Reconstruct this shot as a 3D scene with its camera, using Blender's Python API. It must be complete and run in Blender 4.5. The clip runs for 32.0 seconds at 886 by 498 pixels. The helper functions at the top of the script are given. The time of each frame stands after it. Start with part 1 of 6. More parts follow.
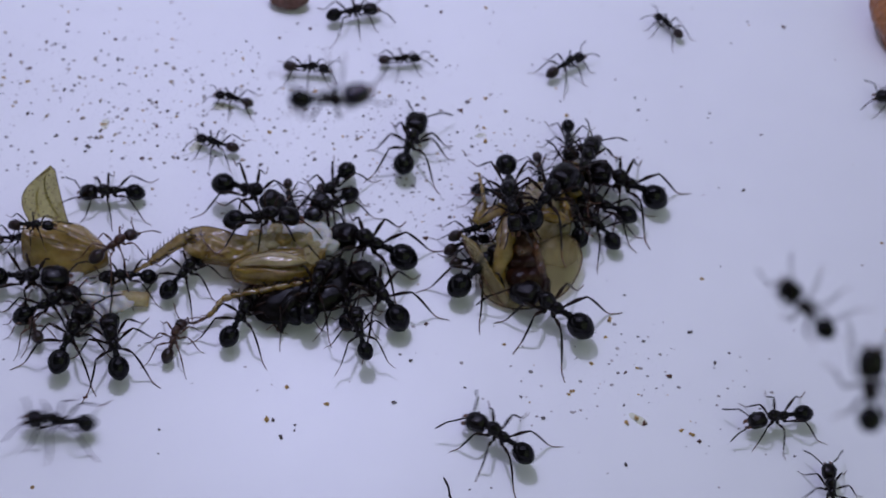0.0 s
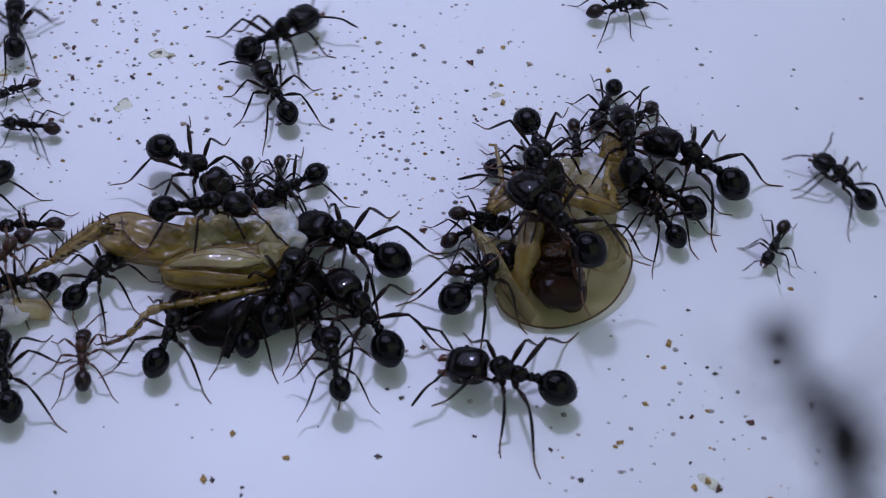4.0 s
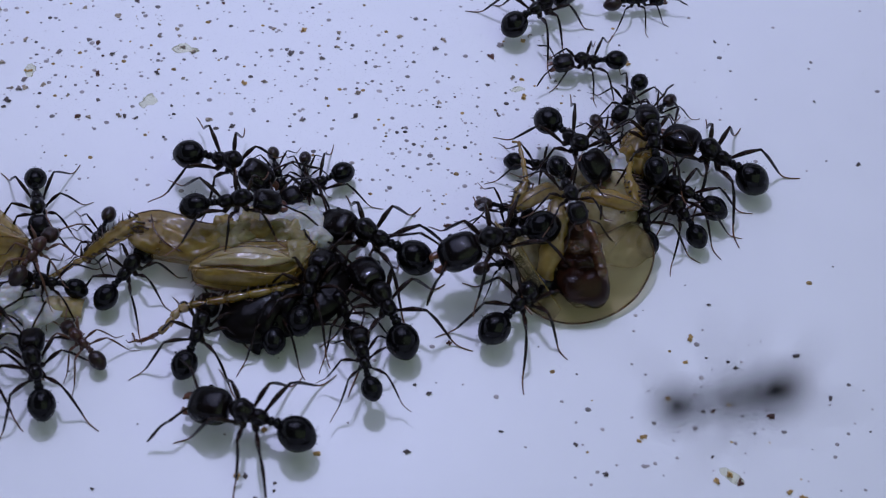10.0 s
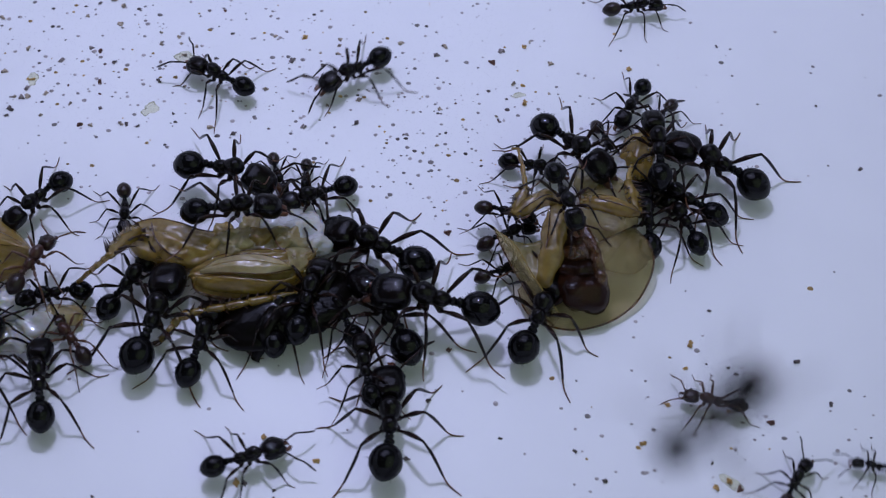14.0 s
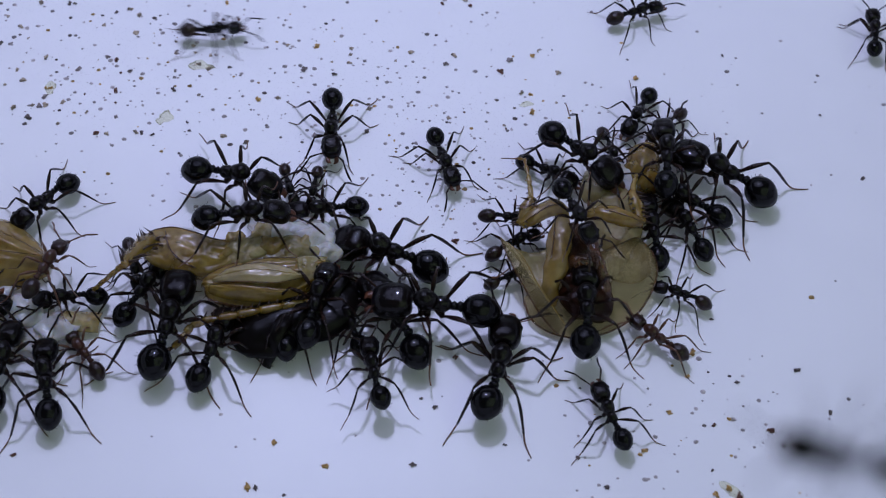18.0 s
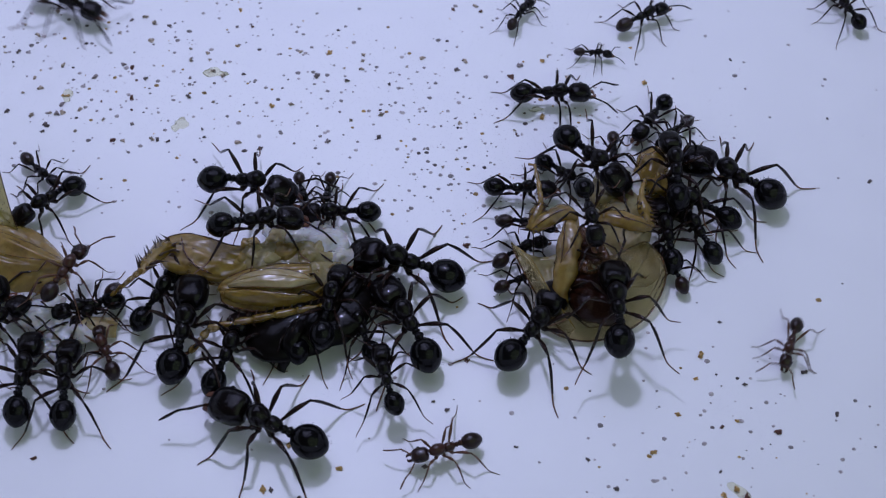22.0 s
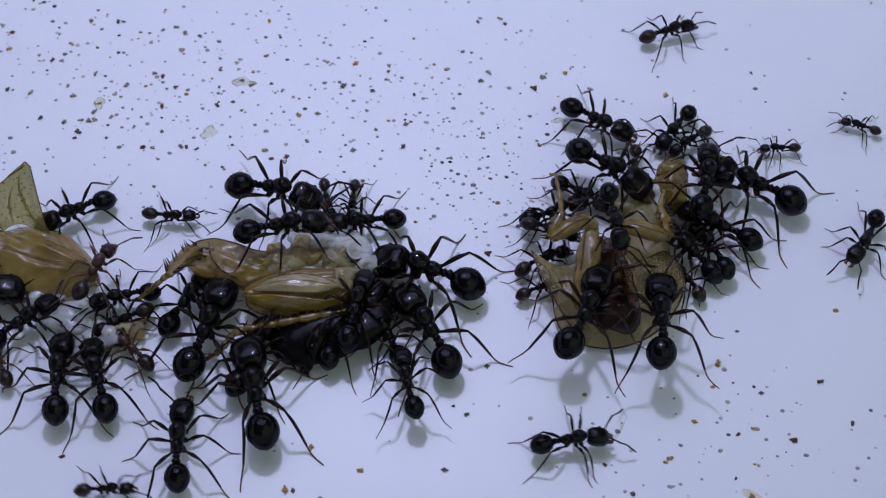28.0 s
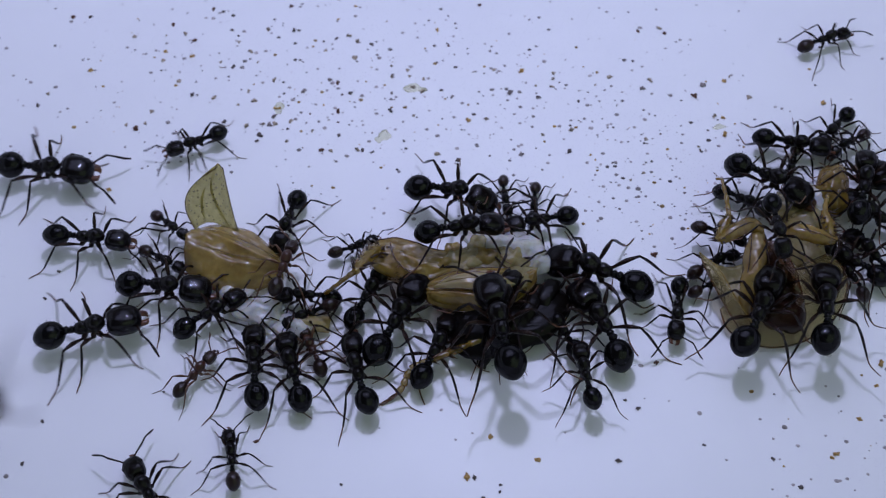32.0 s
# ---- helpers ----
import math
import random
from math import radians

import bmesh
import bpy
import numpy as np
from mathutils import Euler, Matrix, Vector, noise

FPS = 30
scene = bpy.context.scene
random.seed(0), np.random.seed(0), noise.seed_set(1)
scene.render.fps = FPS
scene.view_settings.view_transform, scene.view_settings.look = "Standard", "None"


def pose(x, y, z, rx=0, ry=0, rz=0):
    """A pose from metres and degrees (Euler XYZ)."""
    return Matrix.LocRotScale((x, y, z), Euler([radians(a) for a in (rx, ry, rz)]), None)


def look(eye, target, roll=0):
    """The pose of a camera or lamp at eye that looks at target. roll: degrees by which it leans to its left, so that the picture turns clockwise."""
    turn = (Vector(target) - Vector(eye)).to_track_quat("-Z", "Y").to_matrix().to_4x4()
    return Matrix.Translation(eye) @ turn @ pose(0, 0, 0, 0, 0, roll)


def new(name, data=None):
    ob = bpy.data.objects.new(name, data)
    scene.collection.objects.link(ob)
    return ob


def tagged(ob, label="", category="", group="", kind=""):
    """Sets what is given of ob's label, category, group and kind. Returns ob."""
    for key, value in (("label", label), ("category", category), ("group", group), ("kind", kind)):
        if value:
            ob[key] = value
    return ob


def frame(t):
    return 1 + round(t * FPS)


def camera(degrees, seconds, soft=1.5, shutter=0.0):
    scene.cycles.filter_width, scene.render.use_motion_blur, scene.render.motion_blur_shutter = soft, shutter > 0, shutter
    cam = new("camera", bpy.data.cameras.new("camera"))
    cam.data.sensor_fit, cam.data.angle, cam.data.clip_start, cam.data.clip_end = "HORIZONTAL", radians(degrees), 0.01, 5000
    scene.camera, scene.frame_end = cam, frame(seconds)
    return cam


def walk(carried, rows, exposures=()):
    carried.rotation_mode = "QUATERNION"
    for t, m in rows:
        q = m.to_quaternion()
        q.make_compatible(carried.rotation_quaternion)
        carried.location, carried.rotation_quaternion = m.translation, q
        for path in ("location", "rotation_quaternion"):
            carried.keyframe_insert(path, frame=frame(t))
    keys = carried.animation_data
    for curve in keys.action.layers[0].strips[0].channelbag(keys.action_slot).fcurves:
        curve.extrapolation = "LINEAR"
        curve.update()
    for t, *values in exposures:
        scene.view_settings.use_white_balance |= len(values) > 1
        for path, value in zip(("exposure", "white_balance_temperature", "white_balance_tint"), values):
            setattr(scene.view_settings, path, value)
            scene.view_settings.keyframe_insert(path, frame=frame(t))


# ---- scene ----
cam = camera(35, 32.0, soft=1.1, shutter=0.4)
cam.data.dof.use_dof = True
cam.data.dof.focus_distance = 0.0965
cam.data.dof.aperture_fstop = 80
PATH = [
    (0, (0.00224, -0.07410, 0.09907), (0.00187, -0.01469, 0.01862), 3.26),
    (0.5, (0.00240, -0.07429, 0.09903), (0.00201, -0.01475, 0.01869), 3.22),
    (1, (0.00259, -0.07404, 0.09879), (0.00189, -0.01456, 0.01841), 3.05),
    (1.5, (0.00260, -0.07393, 0.09906), (0.00171, -0.01469, 0.01849), 3.02),
    (2, (0.00216, -0.07022, 0.09345), (0.00165, -0.01101, 0.01286), 3.58),
    (2.5, (0.00291, -0.06610, 0.08929), (0.00187, -0.00733, 0.00839), 3.05),
    (3, (0.00257, -0.06165, 0.08407), (0.00175, -0.00313, 0.00299), 3.27),
    (3.5, (0.00204, -0.05749, 0.07942), (0.00156, 0.00036, -0.00215), 3.69),
    (4, (0.00153, -0.05455, 0.07557), (0.00159, 0.00307, -0.00616), 4.22),
    (4.5, (0.00145, -0.05378, 0.07422), (0.00161, 0.00383, -0.00752), 4.27),
    (6.5, (0.00063, -0.05375, 0.07695), (0.00170, 0.00163, -0.00631), 5.04),
    (7, (0.00075, -0.05387, 0.07722), (0.00183, 0.00135, -0.00614), 5.16),
    (7.5, (0.00039, -0.05358, 0.07766), (0.00178, 0.00183, -0.00557), 5.49),
    (8, (0.00083, -0.05351, 0.07792), (0.00156, 0.00200, -0.00525), 4.79),
    (8.5, (0.00026, -0.05317, 0.07816), (0.00116, 0.00225, -0.00508), 4.94),
    (9, (0.00023, -0.05324, 0.07781), (0.00123, 0.00198, -0.00555), 5.02),
    (9.5, (-0.00011, -0.05313, 0.07811), (0.00059, 0.00184, -0.00542), 4.60),
    (10, (-0.00065, -0.05335, 0.07808), (0.00004, 0.00178, -0.00535), 4.61),
    (10.5, (0.00009, -0.05326, 0.07814), (0.00002, 0.00167, -0.00542), 3.99),
    (11, (-0.00009, -0.05306, 0.07817), (-0.00015, 0.00185, -0.00540), 4.09),
    (11.5, (-0.00031, -0.05316, 0.07805), (-0.00017, 0.00213, -0.00528), 4.34),
    (12, (-0.00022, -0.05312, 0.07792), (-0.00019, 0.00243, -0.00523), 4.25),
    (12.5, (-0.00023, -0.05312, 0.07801), (-0.00020, 0.00240, -0.00516), 4.20),
    (13, (0.00002, -0.05334, 0.07800), (0.00005, 0.00223, -0.00514), 4.10),
    (13.5, (0.00030, -0.05331, 0.07805), (0.00017, 0.00218, -0.00514), 3.85),
    (14, (0.00055, -0.05302, 0.07841), (-0.00008, 0.00210, -0.00503), 3.25),
    (14.5, (0.00221, -0.05180, 0.08079), (-0.00018, 0.00125, -0.00394), 1.60),
    (16.5, (0.00153, -0.05261, 0.08075), (-0.00016, 0.00104, -0.00363), 2.45),
    (17, (0.00133, -0.05272, 0.08064), (-0.00043, 0.00115, -0.00359), 2.34),
    (17.5, (0.00130, -0.05260, 0.08080), (-0.00062, 0.00117, -0.00349), 2.23),
    (18, (0.00132, -0.05245, 0.08102), (-0.00068, 0.00144, -0.00319), 2.18),
    (18.5, (0.00135, -0.05266, 0.08104), (-0.00054, 0.00133, -0.00311), 2.27),
    (19, (0.00169, -0.05253, 0.08166), (-0.00020, 0.00154, -0.00244), 2.04),
    (19.5, (0.00136, -0.05264, 0.08211), (-0.00054, 0.00152, -0.00194), 1.99),
    (20, (0.00135, -0.05256, 0.08223), (-0.00094, 0.00140, -0.00193), 1.51),
    (20.5, (0.00153, -0.05282, 0.08240), (-0.00115, 0.00102, -0.00182), 1.16),
    (21, (0.00114, -0.05259, 0.08271), (-0.00151, 0.00097, -0.00169), 1.18),
    (21.5, (0.00140, -0.05258, 0.08276), (-0.00150, 0.00080, -0.00175), 1.04),
    (22, (0.00148, -0.05245, 0.08269), (-0.00149, 0.00087, -0.00185), 1.05),
    (22.5, (0.00161, -0.05255, 0.08242), (-0.00167, 0.00069, -0.00217), 0.66),
    (23, (0.00184, -0.05262, 0.08238), (-0.00179, 0.00062, -0.00220), 0.33),
    (23.5, (0.00228, -0.05295, 0.08218), (-0.00183, 0.00038, -0.00231), 0.02),
    (24, (0.00195, -0.05298, 0.08214), (-0.00192, 0.00041, -0.00233), 0.33),
    (24.5, (0.00186, -0.05254, 0.08278), (-0.00183, 0.00005, -0.00220), 0.37),
    (25, (0.00170, -0.05292, 0.08277), (-0.00190, 0.00007, -0.00196), 0.63),
    (25.5, (0.00159, -0.05267, 0.08321), (-0.00207, 0.00007, -0.00166), 0.58),
    (27.5, (0.00176, -0.05346, 0.08367), (-0.00256, 0.00011, -0.00066), 0.15),
    (28, (0.00209, -0.05371, 0.08382), (-0.00303, 0.00031, -0.00017), -0.26),
    (28.5, (0.00139, -0.05473, 0.08432), (-0.00436, -0.00015, 0.00073), -0.31),
    (29, (0.00128, -0.05465, 0.08508), (-0.00578, -0.00058, 0.00126), -1.39),
    (29.5, (0.00091, -0.05493, 0.08591), (-0.00700, -0.00111, 0.00200), -2.06),
    (30, (0.00029, -0.05517, 0.08686), (-0.00834, -0.00166, 0.00282), -2.62),
    (30.5, (-0.00107, -0.05649, 0.08683), (-0.01064, -0.00248, 0.00321), -3.46),
    (31, (-0.00203, -0.05648, 0.08744), (-0.01200, -0.00268, 0.00373), -3.86),
    (31.5, (-0.00326, -0.05647, 0.08779), (-0.01379, -0.00295, 0.00398), -4.47),
    (32, (-0.00414, -0.05691, 0.08795), (-0.01489, -0.00356, 0.00405), -4.67),
]
walk(cam, [(t, look(eye, target, roll)) for t, eye, target, roll in PATH],
     exposures=[(0, 0.0, 6850, 14), (2.2, 0.0, 6850, 14), (4, 0.0, 6500, 10), (32, 0.0, 6500, 10)])

MM = 0.001

# ---- light: a violet-white LED lamp above and behind the tray, an added greenish fill before it ----
world = bpy.data.worlds.new("room")
scene.world = world
world.use_nodes = True
world.node_tree.nodes["Background"].inputs[0].default_value = (0.72, 0.86, 0.95, 1)
world.node_tree.nodes["Background"].inputs[1].default_value = 0.055

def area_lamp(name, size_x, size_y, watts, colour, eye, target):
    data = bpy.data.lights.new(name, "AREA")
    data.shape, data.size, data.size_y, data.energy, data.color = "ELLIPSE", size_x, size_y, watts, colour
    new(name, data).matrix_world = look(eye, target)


LED = (0.566, 0.600, 1.0)
area_lamp("lamp_shade", 0.150, 0.130, 0.090, LED, (-0.022, 0.060, 0.138), (-0.006, 0.004, 0))
area_lamp("led_panel", 0.014, 0.013, 0.095, LED, (-0.020, 0.056, 0.136), (-0.006, 0.004, 0))
# added fill lamp with no known source: greens and lifts the floor's front right
area_lamp("fill_light", 0.260, 0.260, 0.090, (0.73, 0.97, 0.66), (0.115, -0.085, 0.145), (0.014, -0.006, 0))


# ---- materials ----
def material(name, colour, rough, metal=0.0, spots=None, scale=400.0, bump=0.0, bump_scale=900.0, through_light=0.0, clear=0.0, coat=0.0, island=0.0, deep=0.0, shine=0.5, specks=0.0, speck_scale=2500.0, fold=0.0, fold_scale=900.0):
    """A surface with two scales of colour variation and fine relief."""
    m = bpy.data.materials.new(name)
    m.use_nodes = True
    nt = m.node_tree
    nd, ln = nt.nodes, nt.links
    p = nd["Principled BSDF"]
    p.inputs["Roughness"].default_value, p.inputs["Metallic"].default_value = rough, metal
    p.inputs["Specular IOR Level"].default_value = shine
    p.inputs["Coat Weight"].default_value, p.inputs["Coat Roughness"].default_value = coat, 0.04
    if deep:
        p.inputs["Subsurface Weight"].default_value, p.inputs["Subsurface Scale"].default_value = deep, 0.0007
        p.inputs["Subsurface Radius"].default_value = (1.0, 0.7, 0.3)
    co = nd.new("ShaderNodeTexCoord")
    n1, n2 = nd.new("ShaderNodeTexNoise"), nd.new("ShaderNodeTexNoise")
    n1.inputs["Scale"].default_value, n1.inputs["Detail"].default_value = scale, 4
    n2.inputs["Scale"].default_value, n2.inputs["Detail"].default_value = scale * 6, 3
    mix = nd.new("ShaderNodeMath")
    mix.operation = "MULTIPLY_ADD"
    mix.inputs[1].default_value = 0.65
    ramp = nd.new("ShaderNodeValToRGB")
    half = nd.new("ShaderNodeMath")
    half.operation, half.inputs[1].default_value = "MULTIPLY", 0.35
    for n in (n1, n2):
        ln.new(co.outputs["Object"], n.inputs["Vector"])
    ln.new(n2.outputs["Fac"], half.inputs[0])
    ln.new(n1.outputs["Fac"], mix.inputs[0])
    ln.new(half.outputs[0], mix.inputs[2])
    ln.new(mix.outputs[0], ramp.inputs[0])
    a, b = ramp.color_ramp.elements
    a.position, b.position = 0.36, 0.64
    a.color = (*(spots or [c * 0.75 for c in colour]), 1)
    b.color = (*colour, 1)
    out = ramp.outputs[0]
    if island:
        geo, hsv = nd.new("ShaderNodeNewGeometry"), nd.new("ShaderNodeHueSaturation")
        span = nd.new("ShaderNodeMapRange")
        span.inputs[3].default_value, span.inputs[4].default_value = 1 - island, 1 + island
        ln.new(geo.outputs["Random Per Island"], span.inputs[0])
        ln.new(span.outputs[0], hsv.inputs["Value"])
        ln.new(out, hsv.inputs["Color"])
        out = hsv.outputs[0]
    if specks:
        vo, less, dot = nd.new("ShaderNodeTexVoronoi"), nd.new("ShaderNodeMapRange"), nd.new("ShaderNodeMixRGB")
        vo.inputs["Scale"].default_value = speck_scale
        less.inputs[1].default_value, less.inputs[2].default_value, less.inputs[3].default_value, less.inputs[4].default_value = 0.12, 0.30, specks, 0.0
        dot.inputs[2].default_value = (0.05, 0.022, 0.008, 1)
        ln.new(co.outputs["Object"], vo.inputs["Vector"])
        ln.new(vo.outputs["Distance"], less.inputs[0])
        ln.new(less.outputs[0], dot.inputs[0])
        ln.new(out, dot.inputs[1])
        out = dot.outputs[0]
    ln.new(out, p.inputs["Base Color"])
    if fold:
        # long soft wrinkles under the fine grain
        warp, wr, wb = nd.new("ShaderNodeMapping"), nd.new("ShaderNodeTexNoise"), nd.new("ShaderNodeBump")
        warp.inputs["Scale"].default_value = (0.6, 1.0, 0.7)
        wr.inputs["Scale"].default_value, wr.inputs["Detail"].default_value, wr.inputs["Distortion"].default_value = fold_scale, 3, 0.6
        wb.inputs["Strength"].default_value, wb.inputs["Distance"].default_value = 1.0, fold * 0.001
        ln.new(co.outputs["Object"], warp.inputs["Vector"])
        ln.new(warp.outputs[0], wr.inputs["Vector"])
        ln.new(wr.outputs["Fac"], wb.inputs["Height"])
        ln.new(wb.outputs[0], p.inputs["Normal"])
        ln.new(wb.outputs[0], p.inputs["Coat Normal"])
    if bump:
        nb, bp = nd.new("ShaderNodeTexNoise"), nd.new("ShaderNodeBump")
        nb.inputs["Scale"].default_value, nb.inputs["Detail"].default_value = bump_scale, 5
        bp.inputs["Strength"].default_value, bp.inputs["Distance"].default_value = bump, 0.02
        ln.new(co.outputs["Object"], nb.inputs["Vector"])
        ln.new(nb.outputs["Fac"], bp.inputs["Height"])
        if fold:
            ln.new(wb.outputs[0], bp.inputs["Normal"])
        ln.new(bp.outputs[0], p.inputs["Normal"])
    last = p.outputs[0]
    if through_light:
        tr, mx = nd.new("ShaderNodeBsdfTranslucent"), nd.new("ShaderNodeMixShader")
        mx.inputs[0].default_value = through_light
        ln.new(out, tr.inputs[0])
        ln.new(last, mx.inputs[1])
        ln.new(tr.outputs[0], mx.inputs[2])
        last = mx.outputs[0]
    if clear:
        tp, mx = nd.new("ShaderNodeBsdfTransparent"), nd.new("ShaderNodeMixShader")
        mx.inputs[0].default_value = clear
        tp.inputs[0].default_value = (*[min(1, 0.60 + 0.72 * c) for c in colour], 1)
        ln.new(last, mx.inputs[1])
        ln.new(tp.outputs[0], mx.inputs[2])
        last = mx.outputs[0]
    ln.new(last, nd["Material Output"].inputs[0])
    return m


WHITE = material("white_plastic", (0.80, 0.80, 0.80), 0.42, spots=(0.77, 0.77, 0.775), scale=60)
TABLE = material("grey_table", (0.30, 0.29, 0.28), 0.6, scale=30, bump=0.1, bump_scale=200)
# ant materials are on meshes of unit length, so their grain is per body length
BLACK = material("black_cuticle", (0.0026, 0.0026, 0.0036), 0.30, spots=(0.0022, 0.0018, 0.0018), scale=9, bump=0.03, bump_scale=60, shine=0.01, coat=0.42, fold=0.002, fold_scale=40)
BLACK_HEAD = material("striate_black_cuticle", (0.0026, 0.0024, 0.0030), 0.30, spots=(0.0045, 0.0022, 0.0018), scale=5, bump=0.05, bump_scale=90, shine=0.03, coat=0.42, fold=0.018, fold_scale=46)
BLACK_CHEST = material("rough_black_cuticle", (0.0028, 0.0025, 0.0028), 0.34, spots=(0.005, 0.0026, 0.0020), scale=7, bump=0.06, bump_scale=70, shine=0.03, coat=0.40, fold=0.020, fold_scale=30)
LEG = material("dark_leg_cuticle", (0.006, 0.0042, 0.0040), 0.25, spots=(0.022, 0.009, 0.005), scale=6, bump=0.2, bump_scale=60, shine=0.25)
TARSUS = material("brown_tarsus_cuticle", (0.15, 0.058, 0.020), 0.42, spots=(0.06, 0.022, 0.010), scale=12)
RED_JAW = material("dark_red_jaw", (0.15, 0.050, 0.018), 0.3, spots=(0.05, 0.016, 0.008), scale=9)
BROWN = material("red_brown_cuticle", (0.055, 0.019, 0.010), 0.32, spots=(0.022, 0.008, 0.005), scale=8, bump=0.1, bump_scale=40, shine=0.3, coat=0.2)
BROWN_HEAD = material("dark_brown_cuticle", (0.026, 0.010, 0.006), 0.30, spots=(0.010, 0.005, 0.004), scale=6, bump=0.1, bump_scale=50, shine=0.25, coat=0.25, fold=0.012, fold_scale=46)
BROWN_LEG = material("pale_brown_leg", (0.13, 0.055, 0.025), 0.38, spots=(0.07, 0.03, 0.015), scale=9)
EYE = material("ant_eye", (0.004, 0.004, 0.005), 0.12)
AMBER = material("amber_chitin", (0.33, 0.220, 0.036), 0.26, spots=(0.15, 0.090, 0.015), scale=420, clear=0.38, coat=0.6, deep=0.5, specks=0.25, speck_scale=1100, fold=0.14, fold_scale=700)
PALE = material("pale_chitin", (0.37, 0.260, 0.066), 0.27, spots=(0.20, 0.125, 0.030), scale=420, clear=0.38, coat=0.5, deep=0.5, specks=0.14, speck_scale=800, fold=0.055, fold_scale=700)
WINDOW = material("pale_window_chitin", (0.50, 0.41, 0.22), 0.25, spots=(0.34, 0.26, 0.12), scale=380, clear=0.34, coat=0.6, deep=0.5, fold=0.14, fold_scale=700)
SHELL = material("translucent_olive_shell", (0.52, 0.45, 0.25), 0.22, spots=(0.34, 0.27, 0.12), scale=420, bump=0.04, bump_scale=900, through_light=0.35, clear=0.66, coat=0.6, specks=0.4, speck_scale=1200, fold=0.22, fold_scale=600)
WING = material("speckled_olive_wing", (0.52, 0.47, 0.17), 0.3, spots=(0.30, 0.26, 0.080), scale=320, bump=0.15, bump_scale=1500, through_light=0.5, clear=0.46, specks=0.9, speck_scale=3200)
DARK_GUT = material("wet_black_abdomen", (0.0020, 0.0016, 0.0014), 0.34, spots=(0.003, 0.0018, 0.0014), scale=420, bump=0.05, bump_scale=900, shine=0.06, coat=0.15, fold=0.12, fold_scale=600)
BROWN_DOME = material("wet_brown_thorax", (0.032, 0.010, 0.0045), 0.22, spots=(0.008, 0.003, 0.002), scale=520, bump=0.04, bump_scale=1600, clear=0.06, shine=0.18, fold=0.12, fold_scale=800)
RUST = material("rust_chitin", (0.13, 0.050, 0.014), 0.2, spots=(0.045, 0.018, 0.006), scale=450, bump=0.05, bump_scale=2000, clear=0.22, coat=0.6, deep=0.3, fold=0.5, fold_scale=1200)
FLESH = material("white_wet_tissue", (0.72, 0.715, 0.70), 0.2, spots=(0.55, 0.53, 0.47), scale=700, bump=0.03, bump_scale=1500, clear=0.36, coat=0.6, deep=0.5, fold=0.20, fold_scale=800)
GEL = material("clear_pale_membrane", (0.44, 0.375, 0.19), 0.25, spots=(0.27, 0.215, 0.085), scale=500, bump=0.03, bump_scale=1500, clear=0.50, coat=0.3, deep=0.4, specks=0.35, speck_scale=1100, fold=0.25, fold_scale=900)
SPINE = material("dark_spine", (0.030, 0.012, 0.006), 0.35, scale=900)
CRUMB_DARK = material("dark_crumb", (0.16, 0.13, 0.12), 0.75, spots=(0.06, 0.048, 0.045), scale=2500, bump=0.5, bump_scale=4000, island=0.5)
CRUMB_ORANGE = material("orange_crumb", (0.52, 0.36, 0.13), 0.7, spots=(0.34, 0.19, 0.06), scale=1800, bump=0.5, bump_scale=3000, island=0.4)
CRUMB_TAN = material("tan_crumb", (0.44, 0.36, 0.26), 0.8, spots=(0.20, 0.16, 0.13), scale=3500, bump=0.4, bump_scale=4000, island=0.5)
CRUMB_CLAY = material("grey_clay_crumb", (0.30, 0.26, 0.25), 0.8, spots=(0.15, 0.12, 0.12), scale=3000, bump=0.4, bump_scale=4000, island=0.4)
CRUMB_RED = material("red_brown_crumb", (0.20, 0.085, 0.055), 0.6, spots=(0.10, 0.045, 0.03), scale=1800, bump=0.5, bump_scale=3000)
CRUMB_GREY = material("grey_dust", (0.43, 0.39, 0.38), 0.8, spots=(0.26, 0.23, 0.23), scale=4500, island=0.5)
STAIN = material("dried_yellow_stain", (0.66, 0.62, 0.42), 0.45, spots=(0.74, 0.72, 0.60), scale=900, clear=0.72)
ORANGE_FOOD = material("orange_food", (0.42, 0.15, 0.025), 0.5, spots=(0.22, 0.07, 0.015), scale=250, bump=0.5, bump_scale=400, coat=0.3)

LID_MAT = bpy.data.materials.new("clear_acrylic")
LID_MAT.use_nodes = True
LID_MAT.node_tree.nodes.remove(LID_MAT.node_tree.nodes["Principled BSDF"])
_clear = LID_MAT.node_tree.nodes.new("ShaderNodeBsdfTransparent")
_clear.inputs[0].default_value = (0.995, 0.995, 0.995, 1)
LID_MAT.node_tree.links.new(_clear.outputs[0], LID_MAT.node_tree.nodes["Material Output"].inputs[0])


# ---- mesh helpers ----
def mesh_of(bm, name, mat, smooth=True):
    bmesh.ops.recalc_face_normals(bm, faces=bm.faces)
    me = bpy.data.meshes.new(name)
    for f in bm.faces:
        f.smooth = smooth
    bm.to_mesh(me)
    bm.free()
    me.materials.append(mat)
    return me


def part(name, bm, mat, parent, label="", smooth=True, at=None):
    me = bm if isinstance(bm, bpy.types.Mesh) else mesh_of(bm, name, mat, smooth)
    ob = new(name, me)
    ob.parent = parent
    if at is not None:
        ob.matrix_basis = at
    if label:
        ob["label"] = label
    return ob


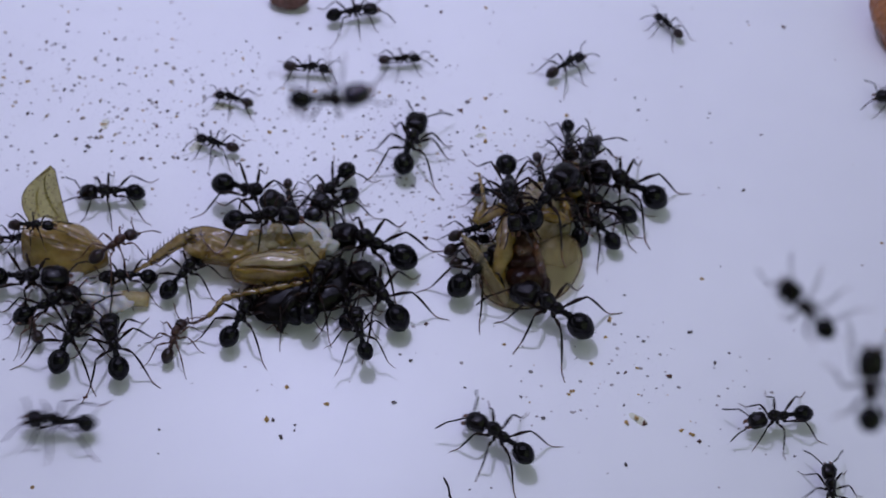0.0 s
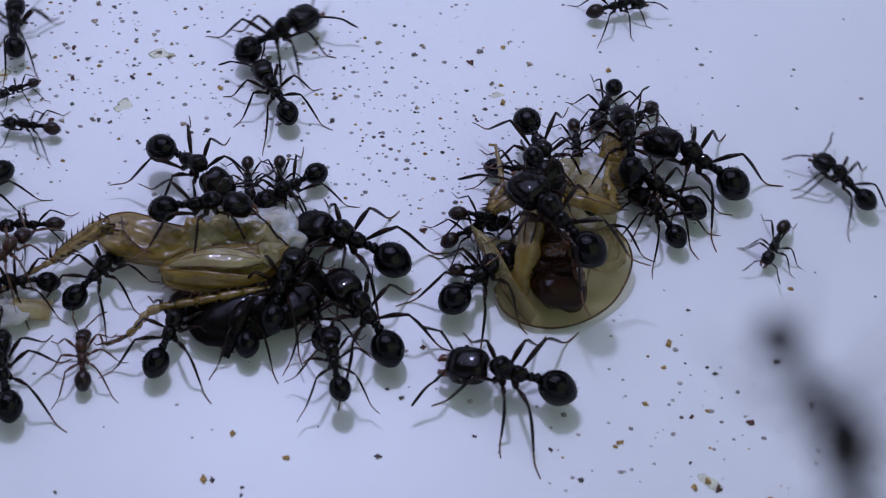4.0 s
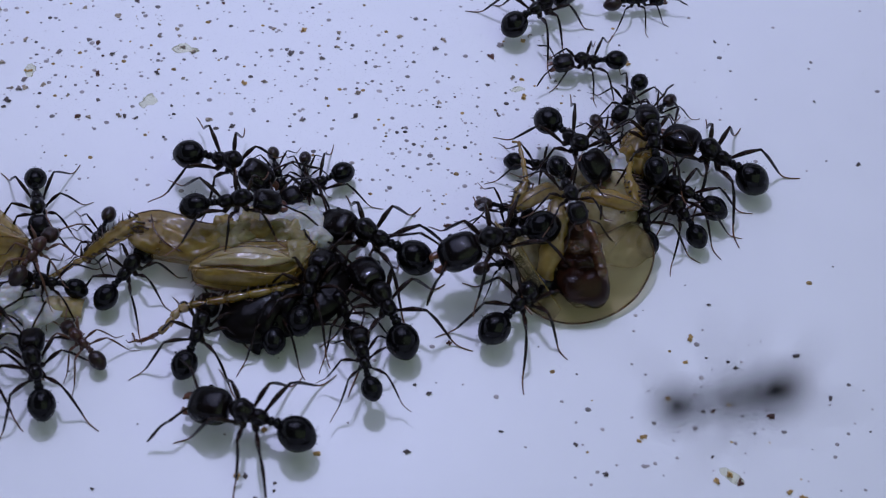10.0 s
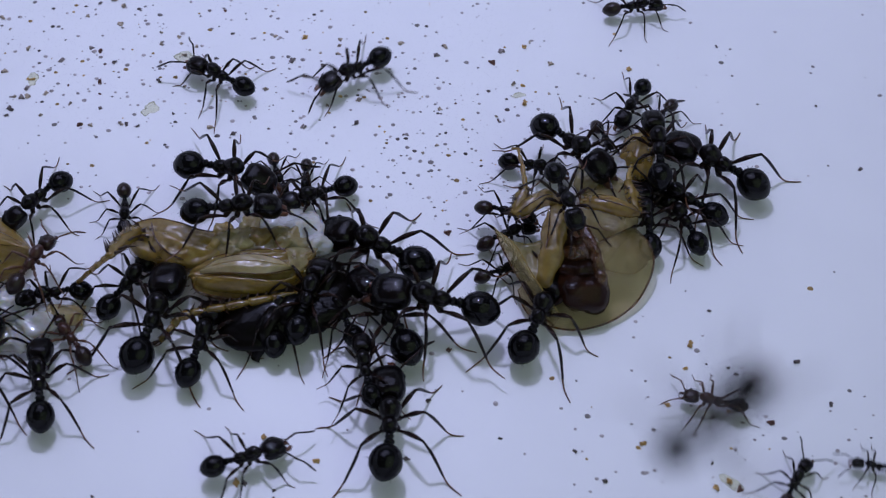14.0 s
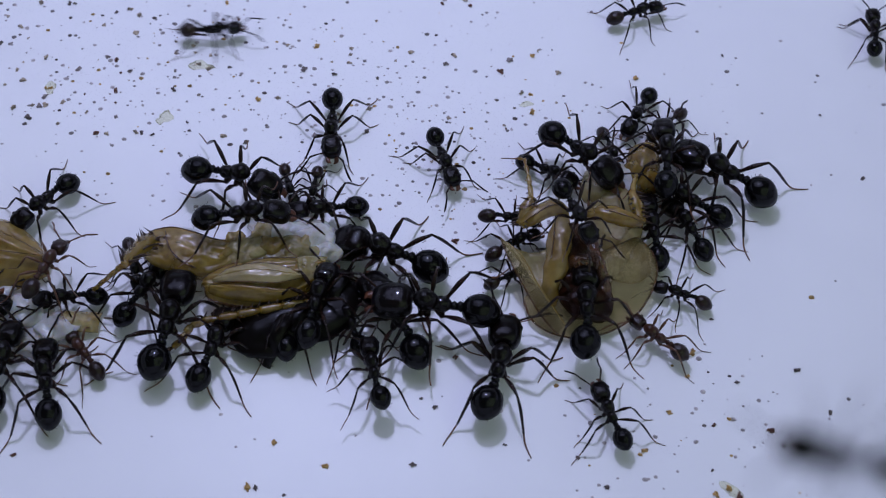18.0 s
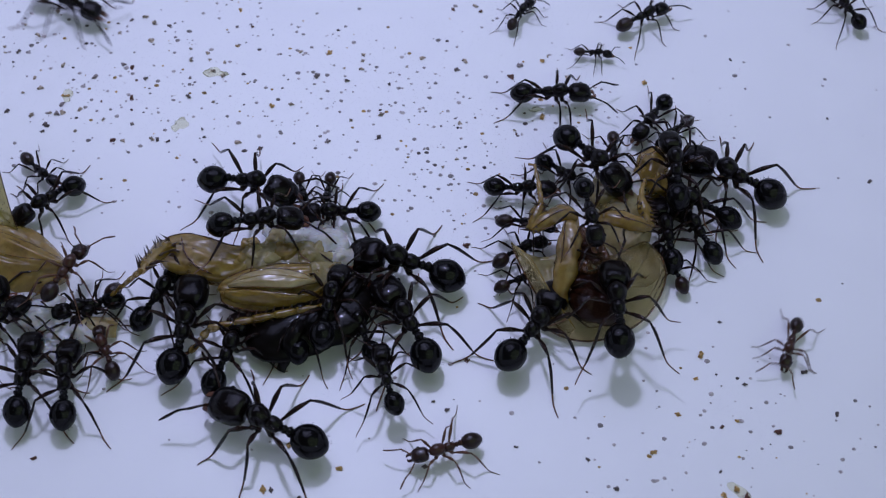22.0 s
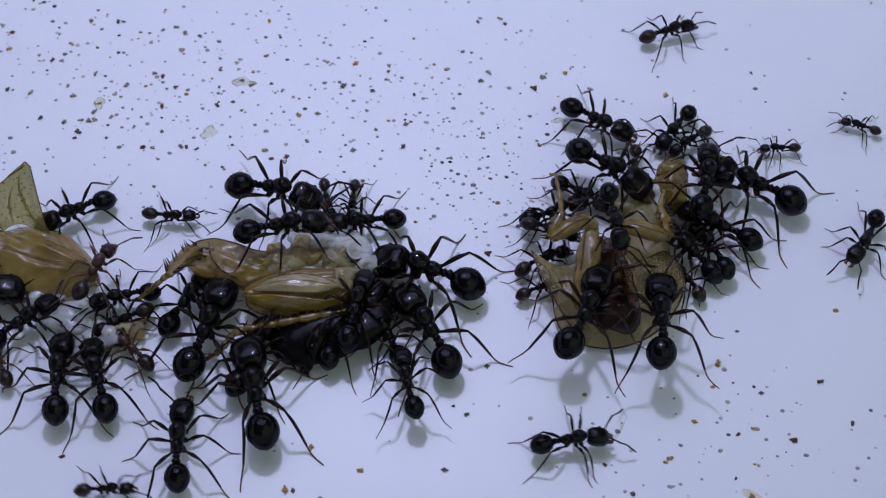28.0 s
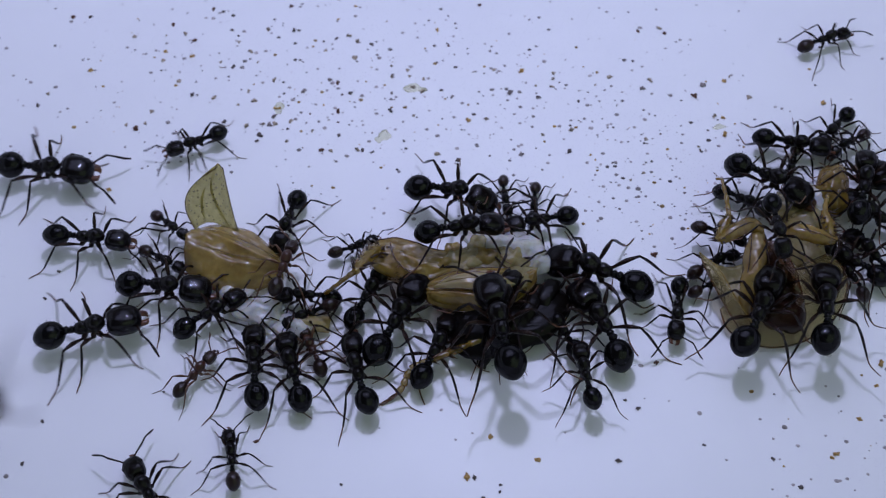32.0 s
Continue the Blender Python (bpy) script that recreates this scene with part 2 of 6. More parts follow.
def spline(pts, radii, n):
    """Points and radii along a smooth curve through pts, n steps a span."""
    p = [Vector(q) for q in pts]
    p = [2 * p[0] - p[1], *p, 2 * p[-1] - p[-2]]
    r = [radii[0], *radii, radii[-1]]
    out = []
    for i in range(1, len(p) - 2):
        for k in range(n):
            t = k / n
            a, b, c, d = p[i - 1], p[i], p[i + 1], p[i + 2]
            q = 0.5 * (2 * b + (c - a) * t + (2 * a - 5 * b + 4 * c - d) * t * t + (3 * b - a - 3 * c + d) * t**3)
            s = t * t * (3 - 2 * t)
            out.append((q, r[i] * (1 - s) + r[i + 1] * s))
    out.append((p[-2], r[-2]))
    return out


def tube(bm, pts, radii, seg=8, n=4, flat=1.0, up=(0, 0, 1)):
    """A closed tapered tube through pts; flat squeezes it along up."""
    path = spline(pts, radii, n)
    rings = []
    for i, (q, r) in enumerate(path):
        d = (path[min(i + 1, len(path) - 1)][0] - path[max(i - 1, 0)][0]).normalized()
        side = d.cross(Vector(up))
        side = side.normalized() if side.length > 1e-6 else d.orthogonal().normalized()
        top = side.cross(d).normalized()
        rings.append([bm.verts.new(q + r * (math.cos(a) * side + flat * math.sin(a) * top)) for a in (2 * math.pi * k / seg for k in range(seg))])
    for a, b in zip(rings, rings[1:]):
        for k in range(seg):
            bm.faces.new((a[k], a[(k + 1) % seg], b[(k + 1) % seg], b[k]))
    for ring, q in ((rings[0], path[0][0]), (rings[-1], path[-1][0])):
        c = bm.verts.new(q)
        for k in range(seg):
            bm.faces.new((ring[k], ring[(k + 1) % seg], c))
    return bm


def blob(bm, c, r, u=16, v=10, turn=None, shape=None):
    """An ellipsoid whose unit points go through shape(x, y, z)."""
    made = bmesh.ops.create_uvsphere(bm, u_segments=u, v_segments=v, radius=1.0)["verts"]
    for w in made:
        q = Vector(shape(*w.co)) if shape else w.co.copy()
        q = Vector((q.x * r[0], q.y * r[1], q.z * r[2]))
        w.co = (turn @ q if turn else q) + Vector(c)
    return bm


def rough_blob(bm, c, r, amount, seed, u=10, v=7, turn=None):
    return blob(bm, c, r, u, v, turn, lambda x, y, z: Vector((x, y, z)) * (1 + amount * noise.noise(Vector((x * 1.3 + seed * 7.1, y * 1.3, z * 1.3)))))


def crumple(bm, amount, size, seed):
    """Push the surface in and out by amount, in folds about size across, all in millimetres."""
    bm.normal_update()
    moves = []
    for w in bm.verts:
        q = w.co / (size * MM) + Vector((seed * 5.3, seed * 1.7, 0))
        k = noise.noise(q) + 0.5 * abs(noise.noise(q * 2.1)) - 0.15
        moves.append(w.normal * (k * amount * MM))
    for w, d in zip(bm.verts, moves):
        w.co += d
    return bm


def spine(bm, base, tip, r):
    b, t = Vector(base), Vector(tip)
    d = (t - b).normalized()
    s = d.orthogonal().normalized()
    w = d.cross(s)
    ring = [bm.verts.new(b + r * (math.cos(a) * s + math.sin(a) * w)) for a in (0, 1.57, 3.14, 4.71)]
    p = bm.verts.new(t)
    for k in range(4):
        bm.faces.new((ring[k], ring[(k + 1) % 4], p))
    bm.faces.new(ring)


def sheet(bm, f, nu, nv, thick):
    """A curved sheet of some thickness; f(u, v) gives its places for u, v in 0..1."""
    top = [[bm.verts.new(f(i / nu, j / nv)) for j in range(nv + 1)] for i in range(nu + 1)]
    low = [[bm.verts.new(Vector(f(i / nu, j / nv)) - Vector((0, 0, thick))) for j in range(nv + 1)] for i in range(nu + 1)]
    for i in range(nu):
        for j in range(nv):
            bm.faces.new((top[i][j], top[i + 1][j], top[i + 1][j + 1], top[i][j + 1]))
            bm.faces.new((low[i][j], low[i][j + 1], low[i + 1][j + 1], low[i + 1][j]))
    edge = [(i, 0) for i in range(nu)] + [(nu, j) for j in range(nv)] + [(i, nv) for i in range(nu, 0, -1)] + [(0, j) for j in range(nv, 0, -1)]
    for (a, b), (c, d) in zip(edge, edge[1:] + edge[:1]):
        bm.faces.new((top[a][b], low[a][b], low[c][d], top[c][d]))
    return bm


def box(bm, lo, hi):
    made = bmesh.ops.create_cube(bm, size=1.0)["verts"]
    for w in made:
        w.co = Vector([(a + b) / 2 + q * (b - a) for a, b, q in zip(lo, hi, w.co)])
    return bm


# ---- the tray: floor, walls, lid, and the table under it ----
def setting():
    bm = bmesh.new()
    bmesh.ops.create_grid(bm, x_segments=24, y_segments=24, size=0.095)
    for w in list(bm.verts):
        w.co.z = 0
    floor = new("floor", mesh_of(bm, "floor", WHITE))
    tagged(floor, "smooth white plastic tray floor strewn with crumbs", "tray floor", kind="structure")
    for name, lo, hi in (("wall_east", (0.095, -0.095, -0.002), (0.098, 0.095, 0.062)), ("wall_west", (-0.098, -0.095, -0.002), (-0.095, 0.095, 0.062)),
                         ("wall_north", (-0.098, 0.095, -0.002), (0.098, 0.098, 0.062)), ("wall_south", (-0.098, -0.098, -0.002), (0.098, -0.095, 0.062))):
        ob = new(name, mesh_of(box(bmesh.new(), lo, hi), name, WHITE, False))
        tagged(ob, "plain white plastic tray wall", "tray wall", kind="structure")
    lid = new("lid", mesh_of(box(bmesh.new(), (-0.098, -0.098, 0.0622), (0.098, 0.098, 0.0632)), "lid", LID_MAT, False))
    tagged(lid, "clear acrylic lid lying on the tray walls", "lid", kind="structure")
    table = new("ground", mesh_of(box(bmesh.new(), (-0.6, -0.6, -0.03), (0.6, 0.6, -0.0025)), "ground", TABLE, False))
    tagged(table, "grey table top under the white tray", "table top", kind="structure")


setting()


def bristles(bm, n, length, r, seed, low=-0.3):
    """Fine hairs that stand out of the upper side of a rounded body."""
    rnd = random.Random(seed)
    bm.normal_update()
    roots = [(w.co.copy(), w.normal.copy()) for w in bm.verts if w.normal.z > low]
    for k in range(n):
        q, d = rnd.choice(roots)
        d = (d + 0.5 * Vector((rnd.uniform(-1, 1), rnd.uniform(-1, 1), rnd.uniform(-0.4, 0.6)))).normalized()
        spine(bm, q, q + d * length * rnd.uniform(0.6, 1.2), r)
    return bm


# ---- ants: body length 1, ahead is +x, feet at z 0 ----
MESHES = {}


def ant_meshes(kind):
    if kind in MESHES:
        return MESHES[kind]
    big = {"major": 1.0, "media": 0.86, "minor": 0.74, "brown": 0.74}[kind]
    skin, head_skin, leg_skin, foot_skin = (BROWN, BROWN_HEAD, BROWN_LEG, BROWN_LEG) if kind == "brown" else (BLACK, BLACK_HEAD, LEG, TARSUS)
    m = {}
    hl, hw, hh, neck, gw = {"major": (0.176, 0.144, 0.110, 0.162, 0.132), "media": (0.150, 0.120, 0.098, 0.200, 0.124)}.get(kind, (0.130, 0.102, 0.085, 0.235, 0.112))

    def head_shape(x, y, z):
        s = lambda q, e: math.copysign(abs(q) ** e, q)
        k = 0.97 - 0.10 * x * x + 0.04 * x     # broad cheeks, a little narrower at the mouth
        lobe = 1 - 0.16 * max(0, -x) * (1 - abs(y)) ** 2   # notched behind
        return (s(x, 0.68) * lobe * 0.97, s(y, 0.70) * k, s(z, 0.86) - 0.12 * max(0, x))

    # head: origin at the neck
    m["head"] = mesh_of(bristles(blob(bmesh.new(), (hl * 0.95, 0, -0.01), (hl, hw, hh), 24, 16, shape=head_shape), 45, 0.036, 0.0020, 3), "head", head_skin)
    m["hl"], m["hw"], m["neck"] = hl, hw, neck
    m["eye"] = mesh_of(blob(bmesh.new(), (0, 0, 0), (0.022, 0.012, 0.020), 8, 6), "eye", EYE)
    bm = bmesh.new()
    tube(bm, [(0, 0, 0), (0.05, 0.012, -0.01), (0.085, -0.012, -0.018)], [0.034 * big, 0.032 * big, 0.008], 7, 3, 0.6)
    m["mandible"] = mesh_of(bm, "mandible", RED_JAW if kind != "brown" else BROWN)
    bm = bmesh.new()
    tube(bm, [(0, 0, 0), (0.07, 0, 0.035), (0.19, 0, 0.055)], [0.010, 0.010, 0.013], 6, 3)
    m["antenna"] = mesh_of(bm, "antenna", leg_skin)
    for s in (1, -1):
        bm = bmesh.new()
        tube(bm, [(0.185, 0, 0.055), (0.26, -0.03 * s, 0.02), (0.34, -0.045 * s, -0.04), (0.40, -0.05 * s, -0.075)], [0.009, 0.011, 0.013, 0.008], 6, 3)
        m["funiculus", s] = mesh_of(bm, "funiculus", foot_skin if kind == "brown" else leg_skin)
    # thorax with its shoulders, waist and rear hump
    bm = bmesh.new()
    along = lambda x: -0.10 + (x + 0.10) * (neck + 0.10) / 0.335
    tube(bm, [(along(x), 0, z) for x, z in ((0.235, 0.262), (0.205, 0.275), (0.15, 0.288), (0.085, 0.272), (0.040, 0.246), (-0.02, 0.262), (-0.075, 0.243), (-0.10, 0.222))],
         [0.030, 0.060, 0.090 * (0.72 + 0.28 * big), 0.078, 0.052, 0.062, 0.056, 0.026], 12, 3, 1.05)
    for w in bm.verts:
        w.co += 0.006 * Vector((0, noise.noise(w.co * 19), noise.noise(w.co * 17 + Vector((3, 1, 2)))))
    bristles(bm, 26, 0.034, 0.0020, 5, 0.1)
    for s in (1, -1):
        spine(bm, (-0.070, 0.030 * s, 0.278), (-0.108, 0.040 * s, 0.308), 0.012)
    m["thorax"] = mesh_of(bm, "thorax", BROWN if kind == "brown" else BLACK_CHEST)
    bm = bmesh.new()
    tube(bm, [(-0.092, 0, 0.217), (-0.115, 0, 0.226), (-0.140, 0, 0.258), (-0.158, 0, 0.230), (-0.170, 0, 0.232), (-0.190, 0, 0.260), (-0.214, 0, 0.246)],
         [0.016, 0.017, 0.038, 0.018, 0.019, 0.044, 0.018], 10, 3)
    m["petiole"] = mesh_of(bm, "petiole", skin)

    def belly(x, y, z):
        k = 1 - 0.22 * max(0, -x) ** 2.2
        groove = 1 - 0.018 * sum(math.exp(-((x - q) * 16) ** 2) for q in (-0.15, -0.5, -0.78))
        return (x, y * k * groove, z * k * groove + 0.05 * x)

    # gaster: origin at the waist
    gl = 0.150
    m["gaster"] = mesh_of(bristles(blob(bmesh.new(), (-gl * 0.94, 0, -0.006), (gl, gw, gw * 0.97), 24, 20, Matrix.Rotation(0, 3, "Y"), belly), 55, 0.036, 0.0019, 7), "gaster", BROWN_HEAD if kind in ("brown", "minor") else skin)
    # legs along +x from the hip, which is 0.205 over the ground
    for name, reach, knee in (("front", 0.50, 0.10), ("middle", 0.54, 0.13), ("hind", 0.70, 0.15)):
        a, b, c = 0.42 * reach, 0.72 * reach, reach
        bm = bmesh.new()
        tube(bm, [(-0.03, 0, 0.035), (0.03, 0, -0.018), (0.055, 0, -0.006), (0.5 * a + 0.03, 0, knee * 0.62), (a, 0, knee)], [0.030, 0.028, 0.012, 0.0215, 0.011], 7, 3)
        m[name] = mesh_of(bm, "leg", leg_skin)
        bm = bmesh.new()
        tube(bm, [(a - 0.006, 0, knee + 0.002), (a + 0.4 * (b - a), 0.008, knee * 0.50 - 0.035), (b, 0, -0.140)], [0.009, 0.0140, 0.010], 7, 3)
        bristles(bm, 14, 0.028, 0.0018, 9, -0.9)
        m[name + "_tibia"] = mesh_of(bm, "tibia", leg_skin)
        bm = bmesh.new()
        tube(bm, [(b - 0.004, 0, -0.137), (b + 0.3 * (c - b), -0.008, -0.190), (b + 0.7 * (c - b), -0.008, -0.199), (c, -0.002, -0.201)], [0.0075, 0.007, 0.006, 0.005], 6, 3)
        m[name + "_tarsus"] = mesh_of(bm, "tarsus", foot_skin)
    MESHES[kind] = m
    return m


HIPS = [("front", 0.150, 0.042, 52), ("middle", 0.065, 0.040, 98), ("hind", -0.035, 0.040, 142)]


def ant(length, kind, label, calm, seed):
    """One ant of that length in millimetres; calm ants feed and bow their heads."""
    rnd = random.Random(seed)
    m = ant_meshes(kind)
    top = new("ant")
    tagged(top, label, "ant", group="ants on the tray")
    top.scale = (length * MM,) * 3
    hx = m["neck"]
    head = part("head", m["head"], None, top, at=pose(hx, 0, 0.258, rnd.uniform(-6, 6), rnd.uniform(10, 26) if calm else rnd.uniform(2, 12), rnd.uniform(-12, 12)))
    hl, hw, feelers = m["hl"], m["hw"], []
    for s in (1, -1):
        part("eye", m["eye"], None, head, at=pose(hl * 1.1, s * hw * 0.93, 0.03))
        part("mandible", m["mandible"], None, head, at=pose(hl * 1.80, s * hw * 0.40, -0.035, 180 if s < 0 else 0, 8, -s * 16))
        yaw = s * rnd.uniform(28, 62)
        an = part("antenna", m["antenna"], None, top, at=pose(hx + hl * 1.62, s * hw * 0.42, 0.25 - (0.05 if calm else 0.02), 0, 0, yaw))
        feelers.append((an, hx + hl * 1.62, s * hw * 0.42, 0.25 - (0.05 if calm else 0.02), yaw))
        part("funiculus", m["funiculus", s], None, an)
    part("thorax", m["thorax"], None, top)
    part("petiole", m["petiole"], None, top)
    part("gaster", m["gaster"], None, top, at=pose(-0.207, 0, 0.238, 0, rnd.uniform(-20, -6) if calm else rnd.uniform(-8, 6), rnd.uniform(-10, 10)))
    legs = []
    for i, (name, x, y, yaw) in enumerate(HIPS):
        for s in (1, -1):
            a = s * (yaw + rnd.uniform(-13, 13))
            x = min(x, m["neck"] - 0.075) if i == 0 else x * (0.6 + 0.4 * (m["neck"] + 0.1) / 0.335)
            leg = part("leg", m[name], None, top, at=pose(x, s * y, 0.205, 0, 0, a))
            part("tibia", m[name + "_tibia"], None, leg)
            part("tarsus", m[name + "_tarsus"], None, leg)
            legs.append((leg, x, s * y, a, 1 if (i + (s > 0)) % 2 else -1))
    return {"top": top, "legs": legs, "length": length, "feelers": feelers, "seed": seed}


def go(a, rows, lid=False):
    """Key an ant: rows of seconds, x, y, z in millimetres and its heading in degrees. Its legs step while it walks."""
    rows = [list(r) for r in rows]
    if rows[0][0] > 0:
        rows.insert(0, [0.0, *rows[0][1:]])
    if rows[-1][0] < 32:
        rows.append([32.0, *rows[-1][1:]])
    flip = 180 if lid else 0
    walk(a["top"], [(t, pose(x * MM, y * MM, (62 if lid else z) * MM, flip, 0, h)) for t, x, y, z, h in rows])
    rnd = random.Random(a["seed"] + 500)
    for an, x, y, z, yaw in a["feelers"]:
        beat, t = [0.0], 0.0
        while t < 31:
            t += rnd.uniform(0.4, 1.1)
            beat.append(min(t, 31.5))
        beat.append(32.0)
        walk(an, [(t, pose(x, y, z, 0, rnd.uniform(-10, 10), yaw + rnd.uniform(-14, 14))) for t in beat])
    steps, sign, phase = [0.0], [0], 1
    for p, q in zip(rows, rows[1:]):
        dist, dt = math.hypot(q[1] - p[1], q[2] - p[2]), q[0] - p[0]
        if dist < 0.16 * a["length"] or dt > 3:
            if steps[-1] < p[0] - 0.05:
                steps.append(p[0]), sign.append(0)
            continue
        n = max(1, min(round(dist / (0.35 * a["length"])), int(dt / 0.12)))
        if steps[-1] < p[0] - 0.05:
            steps.append(p[0]), sign.append(0)
        for k in range(1, n + 1):
            steps.append(p[0] + dt * k / n), sign.append(phase)
            phase = -phase
    if len(steps) > 2:
        if steps[-1] < 31.9:
            steps.append(min(32.0, steps[-1] + 0.2)), sign.append(0)
        if steps[-1] < 31.9:
            steps.append(32.0), sign.append(0)
        for leg, x, y, yaw, group in a["legs"]:
            walk(leg, [(t, pose(x, y, 0.205, 0, 0, yaw + 15 * s * group)) for t, s in zip(steps, sign)])


def crumb_mesh(name, mat, r, seed):
    """A clump of a few uneven grains."""
    rnd = random.Random(seed)
    bm = bmesh.new()
    rough_blob(bm, (0, 0, 0.35 * r), (r * 0.8, r * rnd.uniform(0.45, 0.75), r * 0.5), 0.8, seed, 9, 6)
    for k in range(rnd.randint(2, 4)):
        a, q = rnd.uniform(0, 6.28), r * rnd.uniform(0.25, 0.5)
        rough_blob(bm, (r * 0.85 * math.cos(a), r * 0.7 * math.sin(a), q * 0.6), (q, q * 0.8, q * 0.7), 0.8, seed + 9 * k, 7, 5)
    return mesh_of(bm, name, mat, False)


def crumbs():
    """Crumbs that can be told apart, and the fine dust between them."""
    dark = [(-34.9, 14.9), (-31.3, 8.3), (-34.4, 9.2), (19.1, -9.3), (8.9, -15.4), (4.3, -14.9), (-1.2, -12.1), (10.7, -17.3), (17.6, -4.7), (25, -11), (19.2, 18.4), (26.2, 13.3), (-10.9, -19), (-1.4, -16.7), (17.3, -15.6), (23.1, -8.1), (-50, 9.4), (-31.2, 8.1), (-37.6, 11.7), (-48.2, 19.2), (-30.2, 19.3), (-19.8, -20.5), (-9.1, -19.3), (-10.9, -19), (-43.8, -5.9), (-44.2, -8.3), (-41.5, -18.1), (-42, -21.4), (-9.1, -19.8), (-19.5, -22.6), (-10.1, -20.5), (-0.3, -12.6), (17.3, -21), (-27.9, 18.3), (28.8, 7.8), (-30.6, 19.3), (-9.7, 14.1), (-6.5, 14), (-31.3, 8.2), (-31.4, 7.6), (-21.3, 11.6), (-24.8, 13.1), (-17.5, 14.1), (-15.3, 7.3), (-22.9, 7.5), (-22.1, 7.4), (-19.8, 8.7), (-19.5, 8), (-6.8, 9), (-3.4, 8.2)]
    orange = [(13.1, -14.6), (18.5, -12), (21.1, -12.6), (14.7, -11.8), (-6.8, -17.2), (-26.2, -18), (-30.6, 11), (12.6, 15.6), (0.2, 0.1), (15.9, -9.1), (16.3, -7.3), (0.8, -8.9), (-46.6, 13.4), (-40.9, 16), (-38.7, 17.4), (-30.3, 11), (-25.9, 22.4), (-41.4, 7.9), (-42, 1.8), (12.8, -14.9), (17.5, -12.5), (17.5, -17.2), (18.3, -16.7), (18.9, -17.2), (21.9, -17.6), (22.7, -17.9), (23.3, -18.5), (-10.2, -15.9), (-11.4, -19), (-36.3, 23.6), (-38.5, 15.7), (4.5, 29.4), (34.4, 29.3), (-11.3, 16.7), (-18.7, 20.4), (-25.5, 11.2), (-15, 11.2), (4.9, 17.1), (2.6, 15.4), (4.9, 13.4), (5.1, 11.8)]
    tan = [(-25.9, 19.1), (-25.1, 18.6), (-26.9, 18.7), (-32.8, 19.2), (-13.5, 16.6), (-30.5, 10.2), (-32.5, 9), (-31.2, 9.3), (-30.7, 9.3), (-29.1, 9.8), (-27.2, 9), (-25, 8.8), (-29, 7.8), (-21.7, 15.1), (-21.5, 13.4), (-19.9, 14.2), (-19, 13.8), (-12, 14.4), (-13.6, 11.5), (-33.1, 12.5), (-28.6, 12.9), (-21.9, 16.2), (-19.4, 11.3), (-26.7, 14.3), (-17, 7.7), (-23.3, 7.5), (-10.5, 8.3), (-9, 10.4), (-6.8, 11.1), (3.2, 16.6), (4.2, 13.5), (3.1, 10.4), (-1.5, 15.8), (-8.7, 16.1), (-4.2, 16.7)]
    shapes = {}
    rnd = random.Random(5)
    for places, mats, label, r0 in ((dark, (CRUMB_DARK,), "dark brown crumb on the white tray floor", 0.15), (orange, (CRUMB_ORANGE, CRUMB_ORANGE, CRUMB_RED), "orange-brown food crumb on the white tray floor", 0.18),
                                     (tan, (CRUMB_TAN, CRUMB_TAN, CRUMB_CLAY), "small tan clump of dust and food on the white floor", 0.19)):
        for i, (x, y) in enumerate(places):
            mat = mats[i % len(mats)]
            key = (mat.name, i % 5)
            if key not in shapes:
                shapes[key] = crumb_mesh("crumb", mat, r0 * MM, i + 3)
            ob = new("crumb", shapes[key])
            ob.matrix_basis = pose(x * MM, y * MM, 0, 0, 0, rnd.uniform(0, 360))
            s = rnd.uniform(0.75, 1.45)
            ob.scale = (s, s, s * 0.8)
            tagged(ob, label, "crumb", group="crumbs on the floor")
    # tan and grey-brown clumps in the dusty stretch behind the prey
    for i in range(60):
        key = ("clump", i % 6)
        if key not in shapes:
            shapes[key] = crumb_mesh("crumb", (CRUMB_TAN, CRUMB_TAN, CRUMB_RED)[i % 3], 0.17 * MM, i + 71)
        ob = new("crumb", shapes[key])
        ob.matrix_basis = pose(rnd.choice((rnd.uniform(-52, -26), rnd.uniform(-26, 10))) * MM, rnd.gauss(15, 6.0) * MM, 0, 0, 0, rnd.uniform(0, 360))
        k = rnd.uniform(0.6, 1.5)
        ob.scale = (k, k, k * 0.7)
        tagged(ob, "small tan clump of dust and food on the white floor", "crumb", group="crumbs on the floor")
    # dust: tiny flattened grains, thick behind the prey and thin before it
    verts, faces = [], []
    for i in range(1250):
        u = rnd.random()
        if u < 0.70:
            x, y = rnd.gauss(-19, 19), rnd.gauss(13, 6.5)
        elif u < 0.84:
            x, y = rnd.gauss(2, 6), rnd.gauss(6, 4)
        elif u < 0.92:
            x, y = rnd.gauss(17, 6), rnd.gauss(-13, 5)
        else:
            x, y = rnd.uniform(-60, 48), rnd.uniform(-28, 38)
        r = rnd.choice((0.06, 0.07, 0.09, 0.11, 0.13, 0.15, 0.19)) * MM * rnd.uniform(0.8, 1.2)
        a0, n = rnd.uniform(0, 6.28), len(verts)
        for k in range(7):
            a, q = a0 + k * 0.8976, r * rnd.uniform(0.8, 1.1)
            verts.append((x * MM + q * math.cos(a), y * MM + q * math.sin(a) * 0.85, 0.0))
            faces.append((n + k, n + (k + 1) % 7, n + 7))
        verts.append((x * MM, y * MM, r * 0.55))
